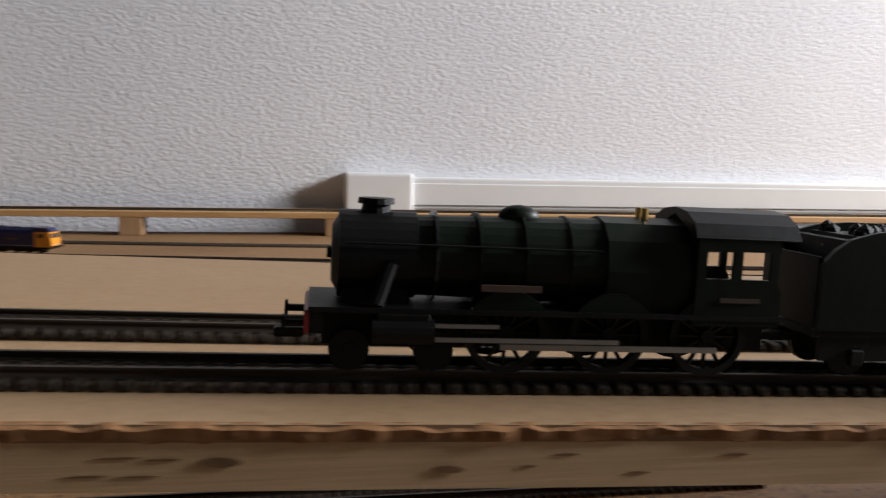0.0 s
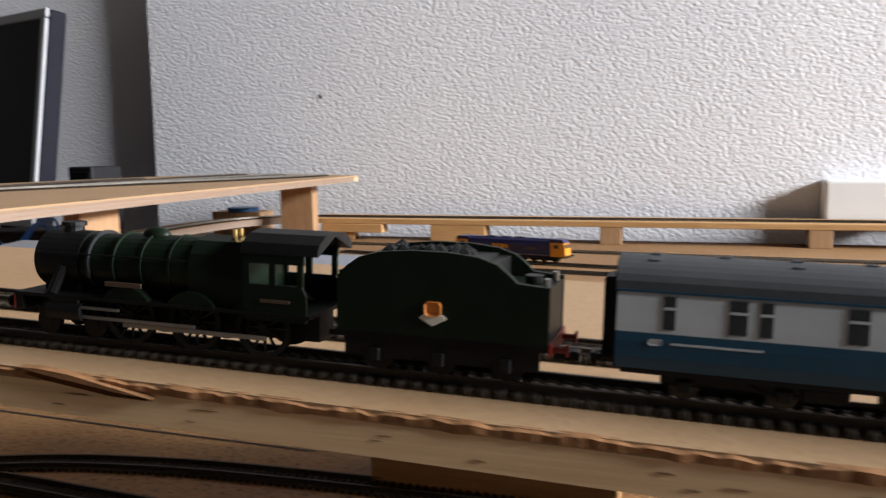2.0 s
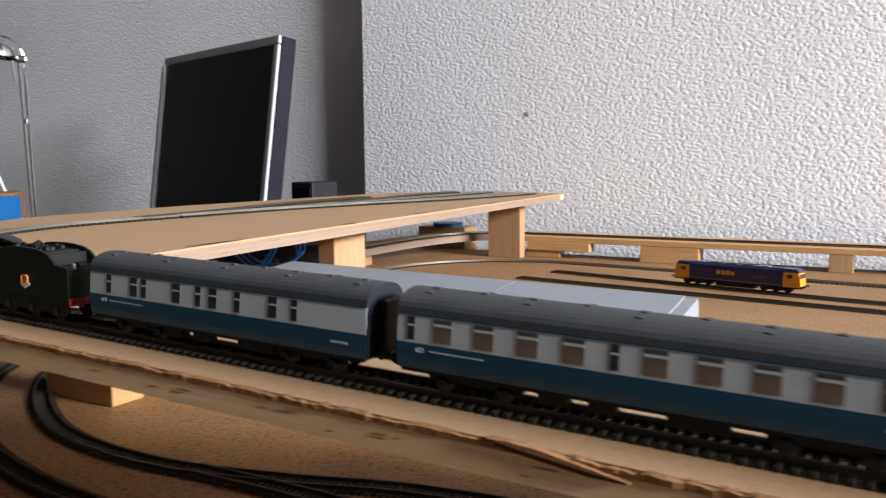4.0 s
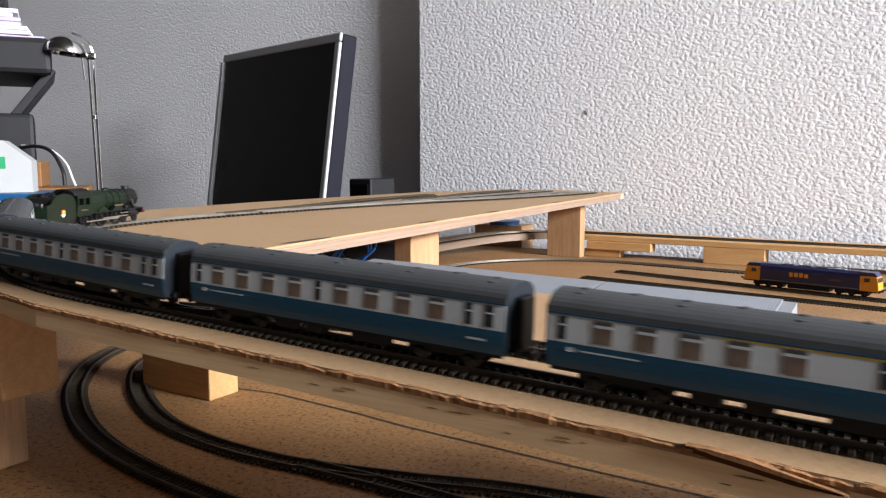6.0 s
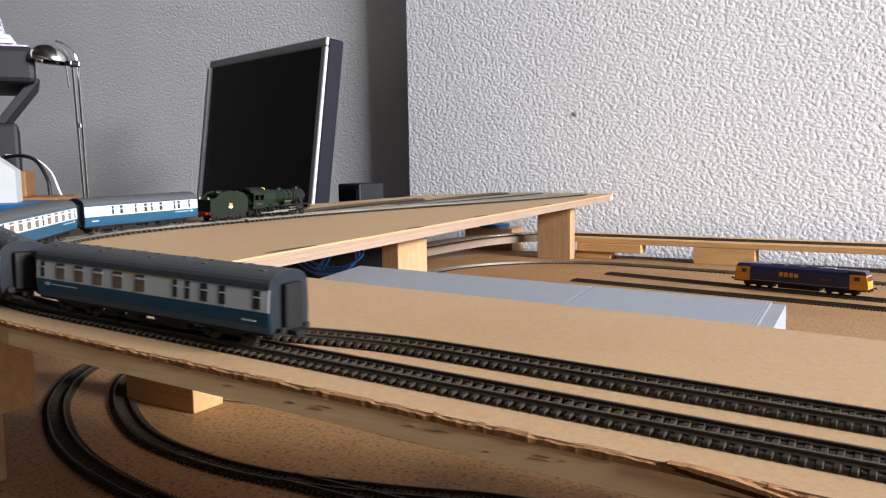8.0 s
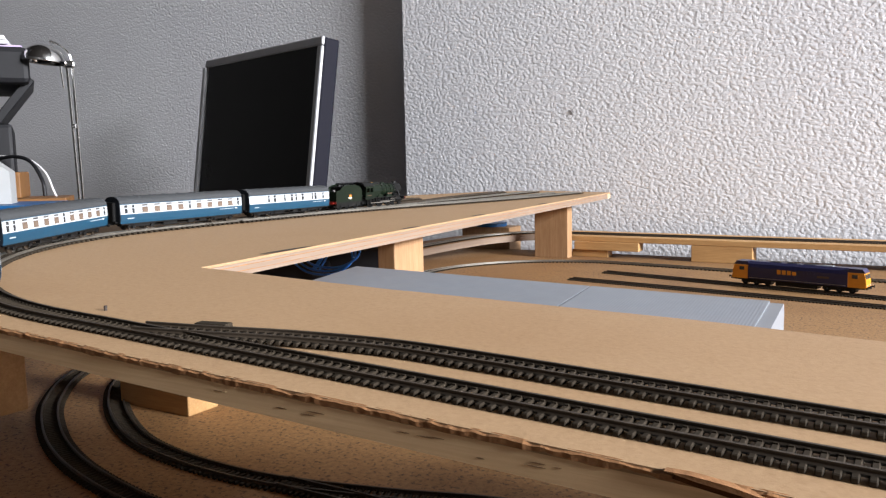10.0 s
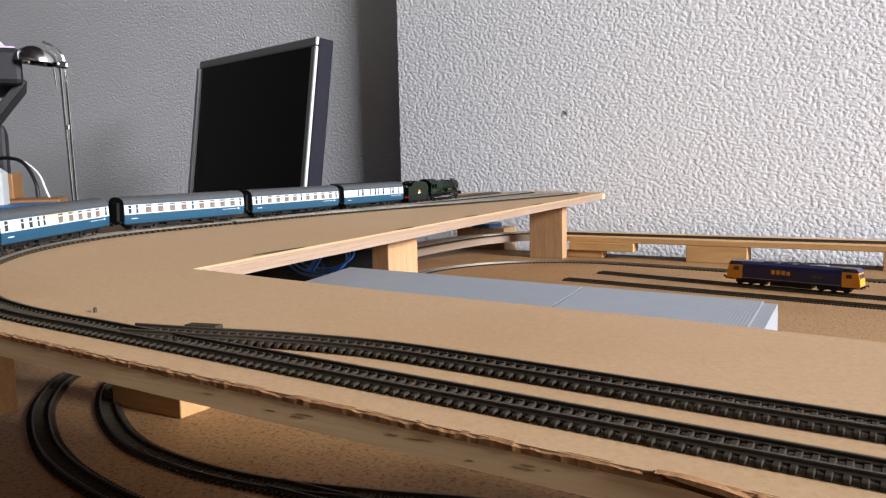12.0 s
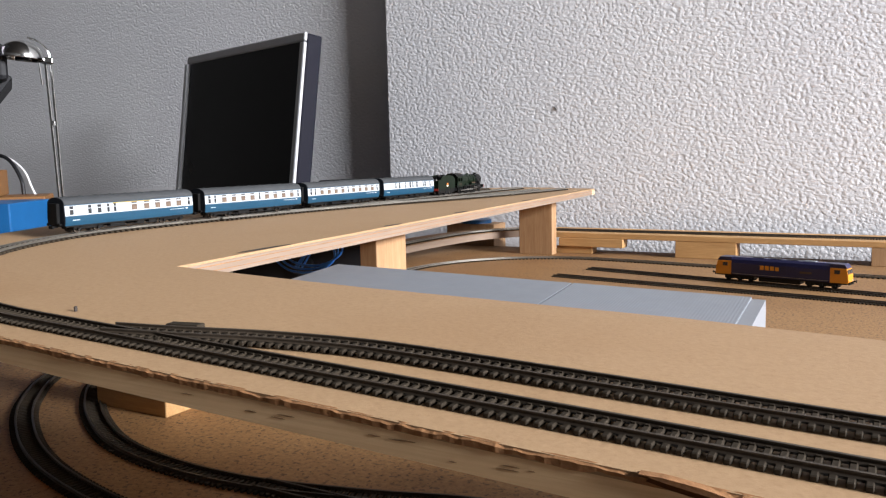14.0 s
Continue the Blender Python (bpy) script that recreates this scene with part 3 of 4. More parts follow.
for k in (32,):
    x, y = RAMP[k]
    wood_block("small pine block under the curved ramp", x - 0.022, x - 0.004, y - 0.010, y + 0.010, LOW, ramp_z(x, y) - 0.0105)

# low corrugated goods shed on the baseboard
def goods_shed():
    s = thing("goods_shed", "long low model shed with a grey corrugated roof", "model building", pose(-0.2653, 0.505, LOW, 0, 0, 2))
    top, x0, x1, xm = 0.0655, -0.192, 0.1155, 0
    fall = 0.0224
    y0, yr, y1 = -0.082, 0, 0.004

    def roof(name, xa, xb, pitch, depth, lab):
        bm = bmesh.new()
        n = max(2, int((xb - xa) / pitch) * 2)
        rows = []
        for i in range(n + 1):
            x = xa + (xb - xa) * i / n
            d = depth * (i % 2) - fall * x
            low = -0.0018 - fall * x
            rows.append([bm.verts.new((x, y, z + d)) for y, z in ((y0, top - 0.0046), (yr, top), (y1, top - 0.0075))] + [bm.verts.new((x, y, z + low)) for y, z in ((y1, top - 0.0075), (yr, top), (y0, top - 0.0046))])
        for a, b in zip(rows, rows[1:]):
            for k in range(6):
                bm.faces.new((a[k], b[k], b[(k + 1) % 6], a[(k + 1) % 6]))
        bm.faces.new(rows[0])
        bm.faces.new(rows[-1])
        bmesh.ops.recalc_face_normals(bm, faces=bm.faces)
        part(name, bm, ROOFGREY, s, lab)
    roof("roof_sheet", x0, xm - 0.0007, 0.0030, 0.00004, "smooth grey roof sheet")
    roof("roof_sheet", xm + 0.0007, x1 - 0.002, 0.0019, 0.00011, "ribbed grey roof sheet")
    for xa, xb in ((x0 + 0.003, x0 + 0.0055), (x1 - 0.0018, x1 + 0.006)):
        bm = bmesh.new()
        end = top - fall * xb
        prism(bm, [(y0 + 0.004, 0), (y1 - 0.004, 0), (y1 - 0.001, end - 0.0074), (yr, end - 0.0010), (y0 + 0.001, end - 0.0050)], "x", xa, xb)
        part("gable", bm, GABLE, s, "pale plastic end wall")
    part("side_wall", box(x0 + 0.0056, x1 - 0.0019, y0 + 0.004, y0 + 0.006, 0, top - 0.0092), ROOFGREY, s)
    part("side_wall", box(x0 + 0.0056, x1 - 0.0019, y1 - 0.006, y1 - 0.004, 0, top - 0.0070), ROOFGREY, s)
    return s


goods_shed()

# ---- rolling stock ----


def wheel_mesh(r, w, spokes=False):
    bm = bmesh.new()
    add_cyl(bm, (0, -w / 2, 0), (0, w / 2, 0), r, n=20)
    add_cyl(bm, (0, -w / 2 - 0.0002, 0), (0, w / 2 + 0.0002, 0), r * 0.35, n=10)
    return bm


def bogie(parent, x, wheelbase, r=0.0029):
    b = part("bogie", box(-wheelbase * 0.75, wheelbase * 0.75, 0.0056, 0.0068, 0.0028, 0.0058, 0.0005), BLACK, parent, "black bogie frame", pose(x, 0, 0))
    bm = bmesh.new()
    add_box(bm, -wheelbase * 0.75, wheelbase * 0.75, -0.0068, -0.0056, 0.0028, 0.0058, 0.0005)
    add_box(bm, -0.0025, 0.0025, -0.0056, 0.0056, 0.0035, 0.0068)
    for s in (-1, 1):
        for e in (-1, 1):
            add_box(bm, e * wheelbase / 2 - 0.0013, e * wheelbase / 2 + 0.0013, s * 0.0074 - 0.0007, s * 0.0074 + 0.0007, 0.002, 0.0042, 0.0002)
    part("bogie_side", bm, BLACK, b)
    for e in (-1, 1):
        w = part("wheel", wheel_mesh(r, 0.0016), RAIL, b, "", pose(e * wheelbase / 2, 0.0042, r))
        twin(w, pose(e * wheelbase / 2, -0.0042, r))


def buffers(parent, x, s, m=BLACK):
    for y in (-0.0058, 0.0058):
        bm = cyl((x, y, 0.0072), (x + s * 0.0026, y, 0.0072), 0.0006, n=8)
        add_cyl(bm, (x + s * 0.0026, y, 0.0072), (x + s * 0.0031, y, 0.0072), 0.0013, n=12)
        part("buffer", bm, m, parent)


def coach_section():
    """Half outline of a coach above the solebar: half width, height."""
    return [(0.0090, 0.0062), (0.00945, 0.0085), (0.0096, 0.0115), (0.0095, 0.0150), (0.0092, 0.0195), (0.0089, 0.0212)]


def coach(label, length, windows, m, stripe=None, writing=True):
    """windows: list of (distance from the front end, width, kind)."""
    c = thing("passenger_coach", label, "model coach", m, "coaches of the train")
    c.scale = (0.955, 0.955, 0.955)
    h = length / 2
    sec = coach_section()

    def width_at(z):
        for (a, za), (b, zb) in zip(sec, sec[1:]):
            if za <= z <= zb:
                return a + (b - a) * (z - za) / (zb - za)
        return sec[-1][0]
    split = 0.0133
    low = [(w, z) for w, z in sec if z < split] + [(width_at(split), split)]
    high = [(width_at(split), split)] + [(w, z) for w, z in sec if z > split]
    for nm, half, mt, lab in (("lower_body", low, COACHBLUE, "dark blue lower panels"), ("upper_body", high, COACHWHITE, "pale grey upper panels")):
        bm = bmesh.new()
        prism(bm, [(w, z) for w, z in half] + [(-w, z) for w, z in reversed(half)], "x", -h, h)
        part(nm, bm, mt, c, lab)
    # roof: an arch a little wider than the sides
    bm = bmesh.new()
    ro = [(0.0091, 0.0210)] + [(0.0091 * math.cos(a), 0.0213 + 0.0055 * math.sin(a) ** 0.85) for a in (math.pi * k / 14 for k in range(0, 15))][0:15] + [(-0.0091, 0.0210)]
    prism(bm, ro, "x", -h - 0.0003, h + 0.0003)
    rf = part("roof", bm, COACHROOF, c, "dark grey arched roof")
    for k in range(9):
        x = -h + length * (k + 0.5) / 9
        for s in ((1, -1)[k % 2], 0):
            part("roof_vent", box(x - 0.001, x + 0.001, s * 0.004 - 0.0008, s * 0.004 + 0.0008, 0.0255 if s else 0.0264, 0.0265 if s else 0.02715, 0.0002), COACHROOF, rf)
    for s in (-1, 1):
        part("gutter", box(-h, h, s * 0.0091 - 0.00025, s * 0.0091 + 0.00025, 0.0208, 0.0213), COACHBLUE, c)
    # underframe
    bm = box(-h + 0.002, h - 0.002, -0.0078, 0.0078, 0.0050, 0.0063)
    for s in (-1, 1):
        add_box(bm, -h + 0.001, h - 0.001, s * 0.0084 - 0.0004, s * 0.0084 + 0.0004, 0.0052, 0.0063)
        for x0, x1 in ((-0.022, -0.008), (0.004, 0.011), (0.016, 0.024)):
            add_box(bm, x0, x1, s * 0.0055 - 0.002, s * 0.0055 + 0.002, 0.0022, 0.005, 0.0003)
        add_box(bm, -0.03, 0.03, s * 0.0068 - 0.0003, s * 0.0068 + 0.0003, 0.0026, 0.0032)
        for e in (-1, 1):
            add_cyl(bm, (e * 0.03, s * 0.0068, 0.003), (e * 0.035, s * 0.0068, 0.0052), 0.0004, n=6)
    part("underframe", bm, BLACK, c)
    for e in (-1, 1):
        bogie(c, e * (h - 0.0215), 0.0175)
        buffers(c, e * h, e)
        # corridor connection and coach end
        part("gangway", box(min(e * h, e * (h + 0.003)), max(e * h, e * (h + 0.003)), -0.0042, 0.0042, 0.0068, 0.0225, 0.0005), BLACK, c, "black corridor connection")
        bm = bmesh.new()
        arch = [(0.0089 * math.cos(a), 0.0213 + 0.0054 * math.sin(a) ** 0.85) for a in (math.pi * k / 14 for k in range(1, 14))]
        prism(bm, [(w - 0.0002, z) for w, z in sec] + arch + [(-w + 0.0002, z) for w, z in reversed(sec)], "x", e * h, e * (h + 0.0005))
        part("coach_end", bm, COACHEND, c, "dark end panel")
        bm = box(min(e * h, e * (h + 0.0052)), max(e * h, e * (h + 0.0052)), -0.0009, 0.0009, 0.0048, 0.0062)
        add_box(bm, min(e * (h + 0.0042), e * (h + 0.0056)), max(e * (h + 0.0042), e * (h + 0.0056)), -0.0022, 0.0022, 0.0042, 0.0066, 0.0003)
        part("coupling", bm, BLACK, c)
    # windows
    made = {}
    for s in (-1, 1):
        for d, w, kind in windows:
            x = h - d * 0.957
            zc, hh = 0.0172, 0.0062
            lean = 3.6
            key = (kind, w)
            mt = pose(x, s * (width_at(zc) + 0.00010), zc, lean, 0, 0 if s > 0 else 180)
            if key not in made:
                p = part("window", box(-w / 2, w / 2, -0.0003, 0.00006, -hh / 2, hh / 2, 0.00005), PANE if kind == "seat" else PANEDARK, c, "", mt)
                made[key] = p
                kids = []
                if kind == "seat":
                    kids.append(part("vent_bar", box(-w / 2, w / 2, 0.0, 0.00012, hh * 0.20, hh * 0.32), COACHWHITE, p))
                    kids.append(part("blind", box(-w / 2 + 0.0004, w / 2 - 0.0004, 0.0, 0.00010, hh * 0.32, hh * 0.47), COACHROOF, p))
                elif kind == "door":
                    kids.append(part("vent_bar", box(-w / 2, w / 2, 0.0, 0.00012, hh * 0.1, hh * 0.18), COACHWHITE, p))
                made[key, "kids"] = kids
            else:
                p = twin(made[key], mt)
                for k in made[key, "kids"]:
                    twin(k, Matrix(), p)
        if writing:
            part("lettering_bar", box(h - 0.026, h - 0.010, s * 0.00958 - 0.0001, s * 0.00958 + 0.0001, 0.0113, 0.0117), COACHWHITE, c, "small white lettering")
            part("arrow_mark", box(h - 0.0085, h - 0.006, s * 0.00958 - 0.0001, s * 0.00958 + 0.0001, 0.0110, 0.0122, 0.0003), COACHWHITE, c, "small white mark")
            part("number_bar", box(-h + 0.006, -h + 0.012, s * 0.0096 - 0.0001, s * 0.0096 + 0.0001, 0.0098, 0.0104), COACHWHITE, c, "small white lettering")
        if stripe:
            part("yellow_stripe", box(h - stripe[1], h - stripe[0], s * 0.00905 - 0.0002, s * 0.00905 + 0.0002, 0.0202, 0.0208), YELLOW, c, "thin yellow stripe under the gutter")
    return c


BG = [(0.010, 0.0022, "door"), (0.0225, 0.0032, "door"), (0.0275, 0.0022, "door"), (0.043, 0.0034, "door"), (0.0530, 0.0022, "door"), (0.0595, 0.0032, "door"),
      (0.070, 0.0022, "door"), (0.0845, 0.0032, "door"), (0.0930, 0.0022, "door")]
OPEN = [(0.0045, 0.0022, "door")] + [(0.0145 + 0.0125 * k, 0.0056, "seat") for k in range(4)] + [(0.0625, 0.0022, "door")] + [(0.0725 + 0.0125 * k, 0.0056, "seat") for k in range(4)] + [(0.1215, 0.0022, "door"), (0.1285, 0.0028, "door")]
BRAKE = [(0.0045, 0.0022, "door"), (0.0165, 0.0054, "seat"), (0.0285, 0.0054, "seat"), (0.0405, 0.0054, "seat"), (0.0525, 0.0054, "seat"), (0.0655, 0.0054, "seat"),
         (0.0850, 0.0022, "door"), (0.0915, 0.0022, "door"), (0.1000, 0.0034, "door"), (0.1090, 0.0030, "door"), (0.1255, 0.0032, "door")]


def steam_loco(m):
    """Front is +x; the middle of its length is the origin, on the rail top."""
    c = thing("steam_locomotive", "dark green model steam locomotive with black smokebox", "model locomotive", m)
    h = 0.039
    # boiler, smokebox, firebox
    zb, rb = 0.0172, 0.0066
    part("boiler", add_cyl(bmesh.new(), (-0.006, 0, zb), (0.0225, 0, zb), rb + 0.0004, rb - 0.0003, 28), GREEN, c, "green boiler barrel", smooth=False)
    bm = cyl((0.0225, 0, zb), (0.034, 0, zb), rb + 0.0002, n=28)
    add_cyl(bm, (0.034, 0, zb), (0.0349, 0, zb), rb - 0.0006, rb - 0.0022, 24)
    add_cyl(bm, (0.0349, 0, zb), (0.0356, 0, zb), 0.0009, n=10)
    add_box(bm, 0.0235, 0.0335, -0.0048, 0.0048, 0.0080, 0.0135, 0.0006)
    part("smokebox", bm, BLACK, c, "black smokebox with round door")
    for x in (-0.001, 0.006, 0.013, 0.0195):
        part("boiler_band", cyl((x, 0, zb), (x + 0.0005, 0, zb), rb + 0.00055, n=28), PANEDARK if x > 0.018 else GREEN, c)
    bm = bmesh.new()
    prism(bm, [(-0.0072, 0.0100), (0.0072, 0.0100), (0.0076, 0.0165), (0.0066, 0.0212), (0.0040, 0.0238), (0, 0.0246), (-0.0040, 0.0238), (-0.0066, 0.0212), (-0.0076, 0.0165)], "x", -0.0195, -0.006)
    part("firebox", bm, GREEN, c, "green square-shouldered firebox")
    bm = cyl((0.0285, 0, 0.0225), (0.0285, 0, 0.0250), 0.0024, 0.0021, 16)
    add_cyl(bm, (0.0285, 0, 0.0250), (0.0285, 0, 0.0259), 0.0028, 0.0027, 16)
    part("chimney", bm, BLACK, c)
    bm = bmesh.new()
    bmesh.ops.create_uvsphere(bm, u_segments=16, v_segments=10, radius=0.0022, matrix=Matrix.Translation((0.0065, 0, 0.0238)) @ Matrix.Diagonal((1.5, 1, 0.9, 1)))
    part("dome", bm, GREEN, c, smooth=True)
    for y in (-0.0012, 0.0012):
        bm = cyl((-0.0135, y, 0.0243), (-0.0135, y, 0.0262), 0.0006, n=8)
        part("safety_valve", bm, BRASS, c)
    # steam pipes on the smokebox, handrails
    for s in (-1, 1):
        part("steam_pipe", cyl((0.0265, s * 0.0062, 0.0165), (0.0285, s * 0.0076, 0.0105), 0.0012, n=10), BLACK, c)
        part("handrail", cyl((-0.005, s * 0.0071, 0.0195), (0.033, s * 0.0069, 0.0195), 0.00018, n=6), BLACK, c)
    # running plate and splashers
    part("running_plate", box(-0.0345, 0.038, -0.0088, 0.0088, 0.0094, 0.0102), BLACK, c)
    for s in (-1, 1):
        for x in (0.009, -0.007, -0.023):
            bm = bmesh.new()
            y0, y1 = sorted((s * 0.0070, s * 0.0084))
            prism(bm, [(x + 0.0068 * math.cos(a), 0.0064 + 0.0068 * math.sin(a)) for a in (radians(28 + 124 * k / 12) for k in range(13))], "y", y0, y1)
            part("splasher", bm, GREEN, c)
    # drop the splasher bottoms out of sight behind the wheels; nameplate over the middle one
    for s in (-1, 1):
        part("nameplate", box(0.0045, 0.0135, s * 0.0089 - 0.0002, s * 0.0089 + 0.0002, 0.0131, 0.0141), DULLBROWN, c, "small dull red-brown nameplate")
    # cab
    bm = bmesh.new()
    for s in (-1, 1):
        y0, y1 = sorted((s * 0.0086, s * 0.0078))
        prism(bm, [(-0.0195, 0.0085), (-0.0335, 0.0085), (-0.0335, 0.0140), (-0.0325, 0.0160), (-0.0195, 0.0160)], "y", y0, y1)
        for xa, xb, za, zb in ((-0.0330, -0.0195, 0.0204, 0.0228), (-0.0210, -0.0195, 0.0160, 0.0204), (-0.0268, -0.0254, 0.0160, 0.0204), (-0.0328, -0.0316, 0.0160, 0.0204)):
            add_box(bm, xa, xb, y0, y1, za, zb)
    add_box(bm, -0.0203, -0.0195, -0.0078, 0.0078, 0.0085, 0.0235)
    part("cab", bm, GREEN, c, "green cab sides")
    bm = bmesh.new()
    prism(bm, [(-0.0088, 0.0224), (-0.0076, 0.0246), (-0.0045, 0.0262), (0, 0.0267), (0.0045, 0.0262), (0.0076, 0.0246), (0.0088, 0.0224), (0.0082, 0.0222), (0, 0.0257), (-0.0082, 0.0222)], "x", -0.0360, -0.0190)
    part("cab_roof", bm, BLACK, c, "black arched cab roof")
    for s in (-1, 1):
        part("number_bar", box(-0.030, -0.0235, s * 0.00875 - 0.0001, s * 0.00875 + 0.0001, 0.0123, 0.0130), DULLBROWN, c, "small pale lettering")
    # frames, cylinders, valve gear, wheels
    bm = box(-0.034, 0.036, -0.0034, 0.0034, 0.0035, 0.0094)
    add_box(bm, 0.036, 0.0378, -0.0086, 0.0086, 0.0062, 0.0094)
    part("frames", bm, BLACK, c)
    part("buffer_beam", box(0.0378, 0.0386, -0.0086, 0.0086, 0.0060, 0.0096, 0.0002), RED, c, "dull red buffer beam")
    buffers(c, 0.0386, 1)
    part("coupling", box(0.0386, 0.0430, -0.0018, 0.0018, 0.0040, 0.0055, 0.0003), BLACK, c)
    for s in (-1, 1):
        bm = cyl((0.0200, s * 0.0076, 0.0066), (0.0290, s * 0.0076, 0.0066), 0.0023, n=16)
        add_box(bm, 0.0205, 0.0285, s * 0.0072 - 0.0018, s * 0.0072 + 0.0018, 0.0064, 0.0096, 0.0004)
        part("cylinder", bm, BLACK, c)
        bm = box(-0.0240, 0.0100, s * 0.0079 - 0.0002, s * 0.0079 + 0.0002, 0.0040, 0.0049)
        add_box(bm, -0.008, 0.0205, s * 0.0084 - 0.0002, s * 0.0084 + 0.0002, 0.0052, 0.0059)
        add_box(bm, 0.0105, 0.0200, s * 0.0086 - 0.0003, s * 0.0086 + 0.0003, 0.0074, 0.0080)
        part("connecting_rod", bm, STEEL, c, "bright steel rods")
        first = None
        for x in (0.009, -0.007, -0.023):
            mt = pose(x, s * 0.0060, 0.0064)
            if first is None:
                bm = bmesh.new()
                n = 28
                outer = [(0.0064 * math.cos(2 * math.pi * k / n), 0.0064 * math.sin(2 * math.pi * k / n)) for k in range(n)]
                inn = [(0.0053 * math.cos(2 * math.pi * k / n), 0.0053 * math.sin(2 * math.pi * k / n)) for k in range(n)]
                for y in (-0.0009, 0.0009):
                    vo = [bm.verts.new((u, y, v)) for u, v in outer]
                    vi = [bm.verts.new((u, y, v)) for u, v in inn]
                    for k in range(n):
                        bm.faces.new((vo[k], vo[(k + 1) % n], vi[(k + 1) % n], vi[k]))
                    if y < 0:
                        prev = (vo, vi)
                    else:
                        for k in range(n):
                            bm.faces.new((prev[0][k], prev[0][(k + 1) % n], vo[(k + 1) % n], vo[k]))
                            bm.faces.new((prev[1][k], prev[1][(k + 1) % n], vi[(k + 1) % n], vi[k]))
                for k in range(12):
                    a = 2 * math.pi * k / 12
                    add_cyl(bm, (0, 0, 0), (0.0055 * math.cos(a), 0, 0.0055 * math.sin(a)), 0.00035, n=5)
                add_cyl(bm, (0, -0.001, 0), (0, 0.001, 0), 0.0012, n=12)
                bmesh.ops.recalc_face_normals(bm, faces=bm.faces)
                first = part("driving_wheel", bm, BLACK, c, "black spoked driving wheel", mt)
            else:
                twin(first, mt)
        for x in (0.0195, 0.0320):
            part("bogie_wheel", wheel_mesh(0.0031, 0.0014), BLACK, c, "", pose(x, s * 0.0046, 0.0031))
    return c


def tender(m):
    c = thing("tender", "dark green model tender with an orange emblem", "model tender", m)
    h = 0.0235
    for s in (-1, 1):
        bm = bmesh.new()
        y0, y1 = sorted((s * 0.0086, s * 0.0076))
        prism(bm, [(h - 0.0005, 0.0082), (h - 0.0005, 0.0190), (0.0208, 0.0212), (0.0180, 0.0230), (0.0130, 0.0243), (0.0060, 0.0249), (-0.0020, 0.0249), (-0.0085, 0.0243),
                   (-0.0125, 0.0231), (-0.0150, 0.0214), (-0.0168, 0.0198), (-h, 0.0193), (-h, 0.0082)], "y", y0, y1)
        part("tank_side", bm, GREEN, c, "green side sheet with a curved top")
    part("tank", box(-h + 0.0002, h - 0.001, -0.0076, 0.0076, 0.0082, 0.0186), GREEN, c, "green water tank")
    part("bunker", box(-0.0115, h - 0.005, -0.0076, 0.0076, 0.0187, 0.0228), BLACK, c, "black coal bunker")
    bm = box(-0.009, h - 0.008, -0.0062, 0.0062, 0.0228, 0.0234)
    for k in range(26):
        rng = random.Random(k)
        bmesh.ops.create_icosphere(bm, subdivisions=1, radius=0.0016, matrix=Matrix.Translation((rng.uniform(-0.007, 0.014), rng.uniform(-0.0048, 0.0048), 0.0234 + rng.uniform(0, 0.0006))))
    part("coal_load", bm, BLACK, c, "black coal heaped in the bunker")
    part("filler_dome", cyl((-0.0185, 0, 0.0183), (-0.0185, 0, 0.0203), 0.0020, n=14), BLACK, c)
    for y in (-0.005, 0.005):
        part("lamp_iron", cyl((-0.0222, y, 0.018), (-0.0222, y, 0.0205), 0.0007, n=8), STEEL, c)
    bm = box(-h, h, -0.0082, 0.0082, 0.0070, 0.0083)
    for s in (-1, 1):
        add_box(bm, -h + 0.002, h - 0.002, s * 0.0072 - 0.0005, s * 0.0072 + 0.0005, 0.0030, 0.0072)
        for x in (-0.0145, 0, 0.0145):
            add_box(bm, x - 0.0013, x + 0.0013, s * 0.0079 - 0.0006, s * 0.0079 + 0.0006, 0.0022, 0.0050, 0.0003)
    part("underframe", bm, BLACK, c)
    part("buffer_beam", box(-h - 0.0006, -h, -0.0084, 0.0084, 0.0062, 0.0088), RED, c, "dull red buffer beam")
    buffers(c, -h - 0.0006, -1, RED)
    part("coupling", box(-h - 0.0052, -h, -0.0016, 0.0016, 0.0042, 0.0060, 0.0003), BLACK, c)
    part("drawbar", box(h - 0.002, h + 0.005, -0.0015, 0.0015, 0.0050, 0.0062), BLACK, c)
    part("fire_door_plate", box(h - 0.001, h - 0.0004, -0.0075, 0.0075, 0.0082, 0.0200), BLACK, c)
    for s in (-1, 1):
        part("emblem", box(-0.0008, 0.0028, s * 0.0087 - 0.0001, s * 0.0087 + 0.0001, 0.0124, 0.0152, 0.0006), ORANGE, c, "orange emblem patch")
        bm = bmesh.new()
        y0, y1 = sorted((s * 0.0086, s * 0.0089))
        prism(bm, [(-0.0021, 0.0119), (0.0010, 0.0104), (0.0041, 0.0119), (0.0030, 0.0127), (-0.0010, 0.0127)], "y", y0, y1)
        part("emblem_base", bm, CREAM, c, "pale emblem base")
        for x in (-0.0145, 0, 0.0145):
            part("wheel", wheel_mesh(0.0036, 0.0014), BLACK, c, "", pose(x, s * 0.0050, 0.0036))
    return c


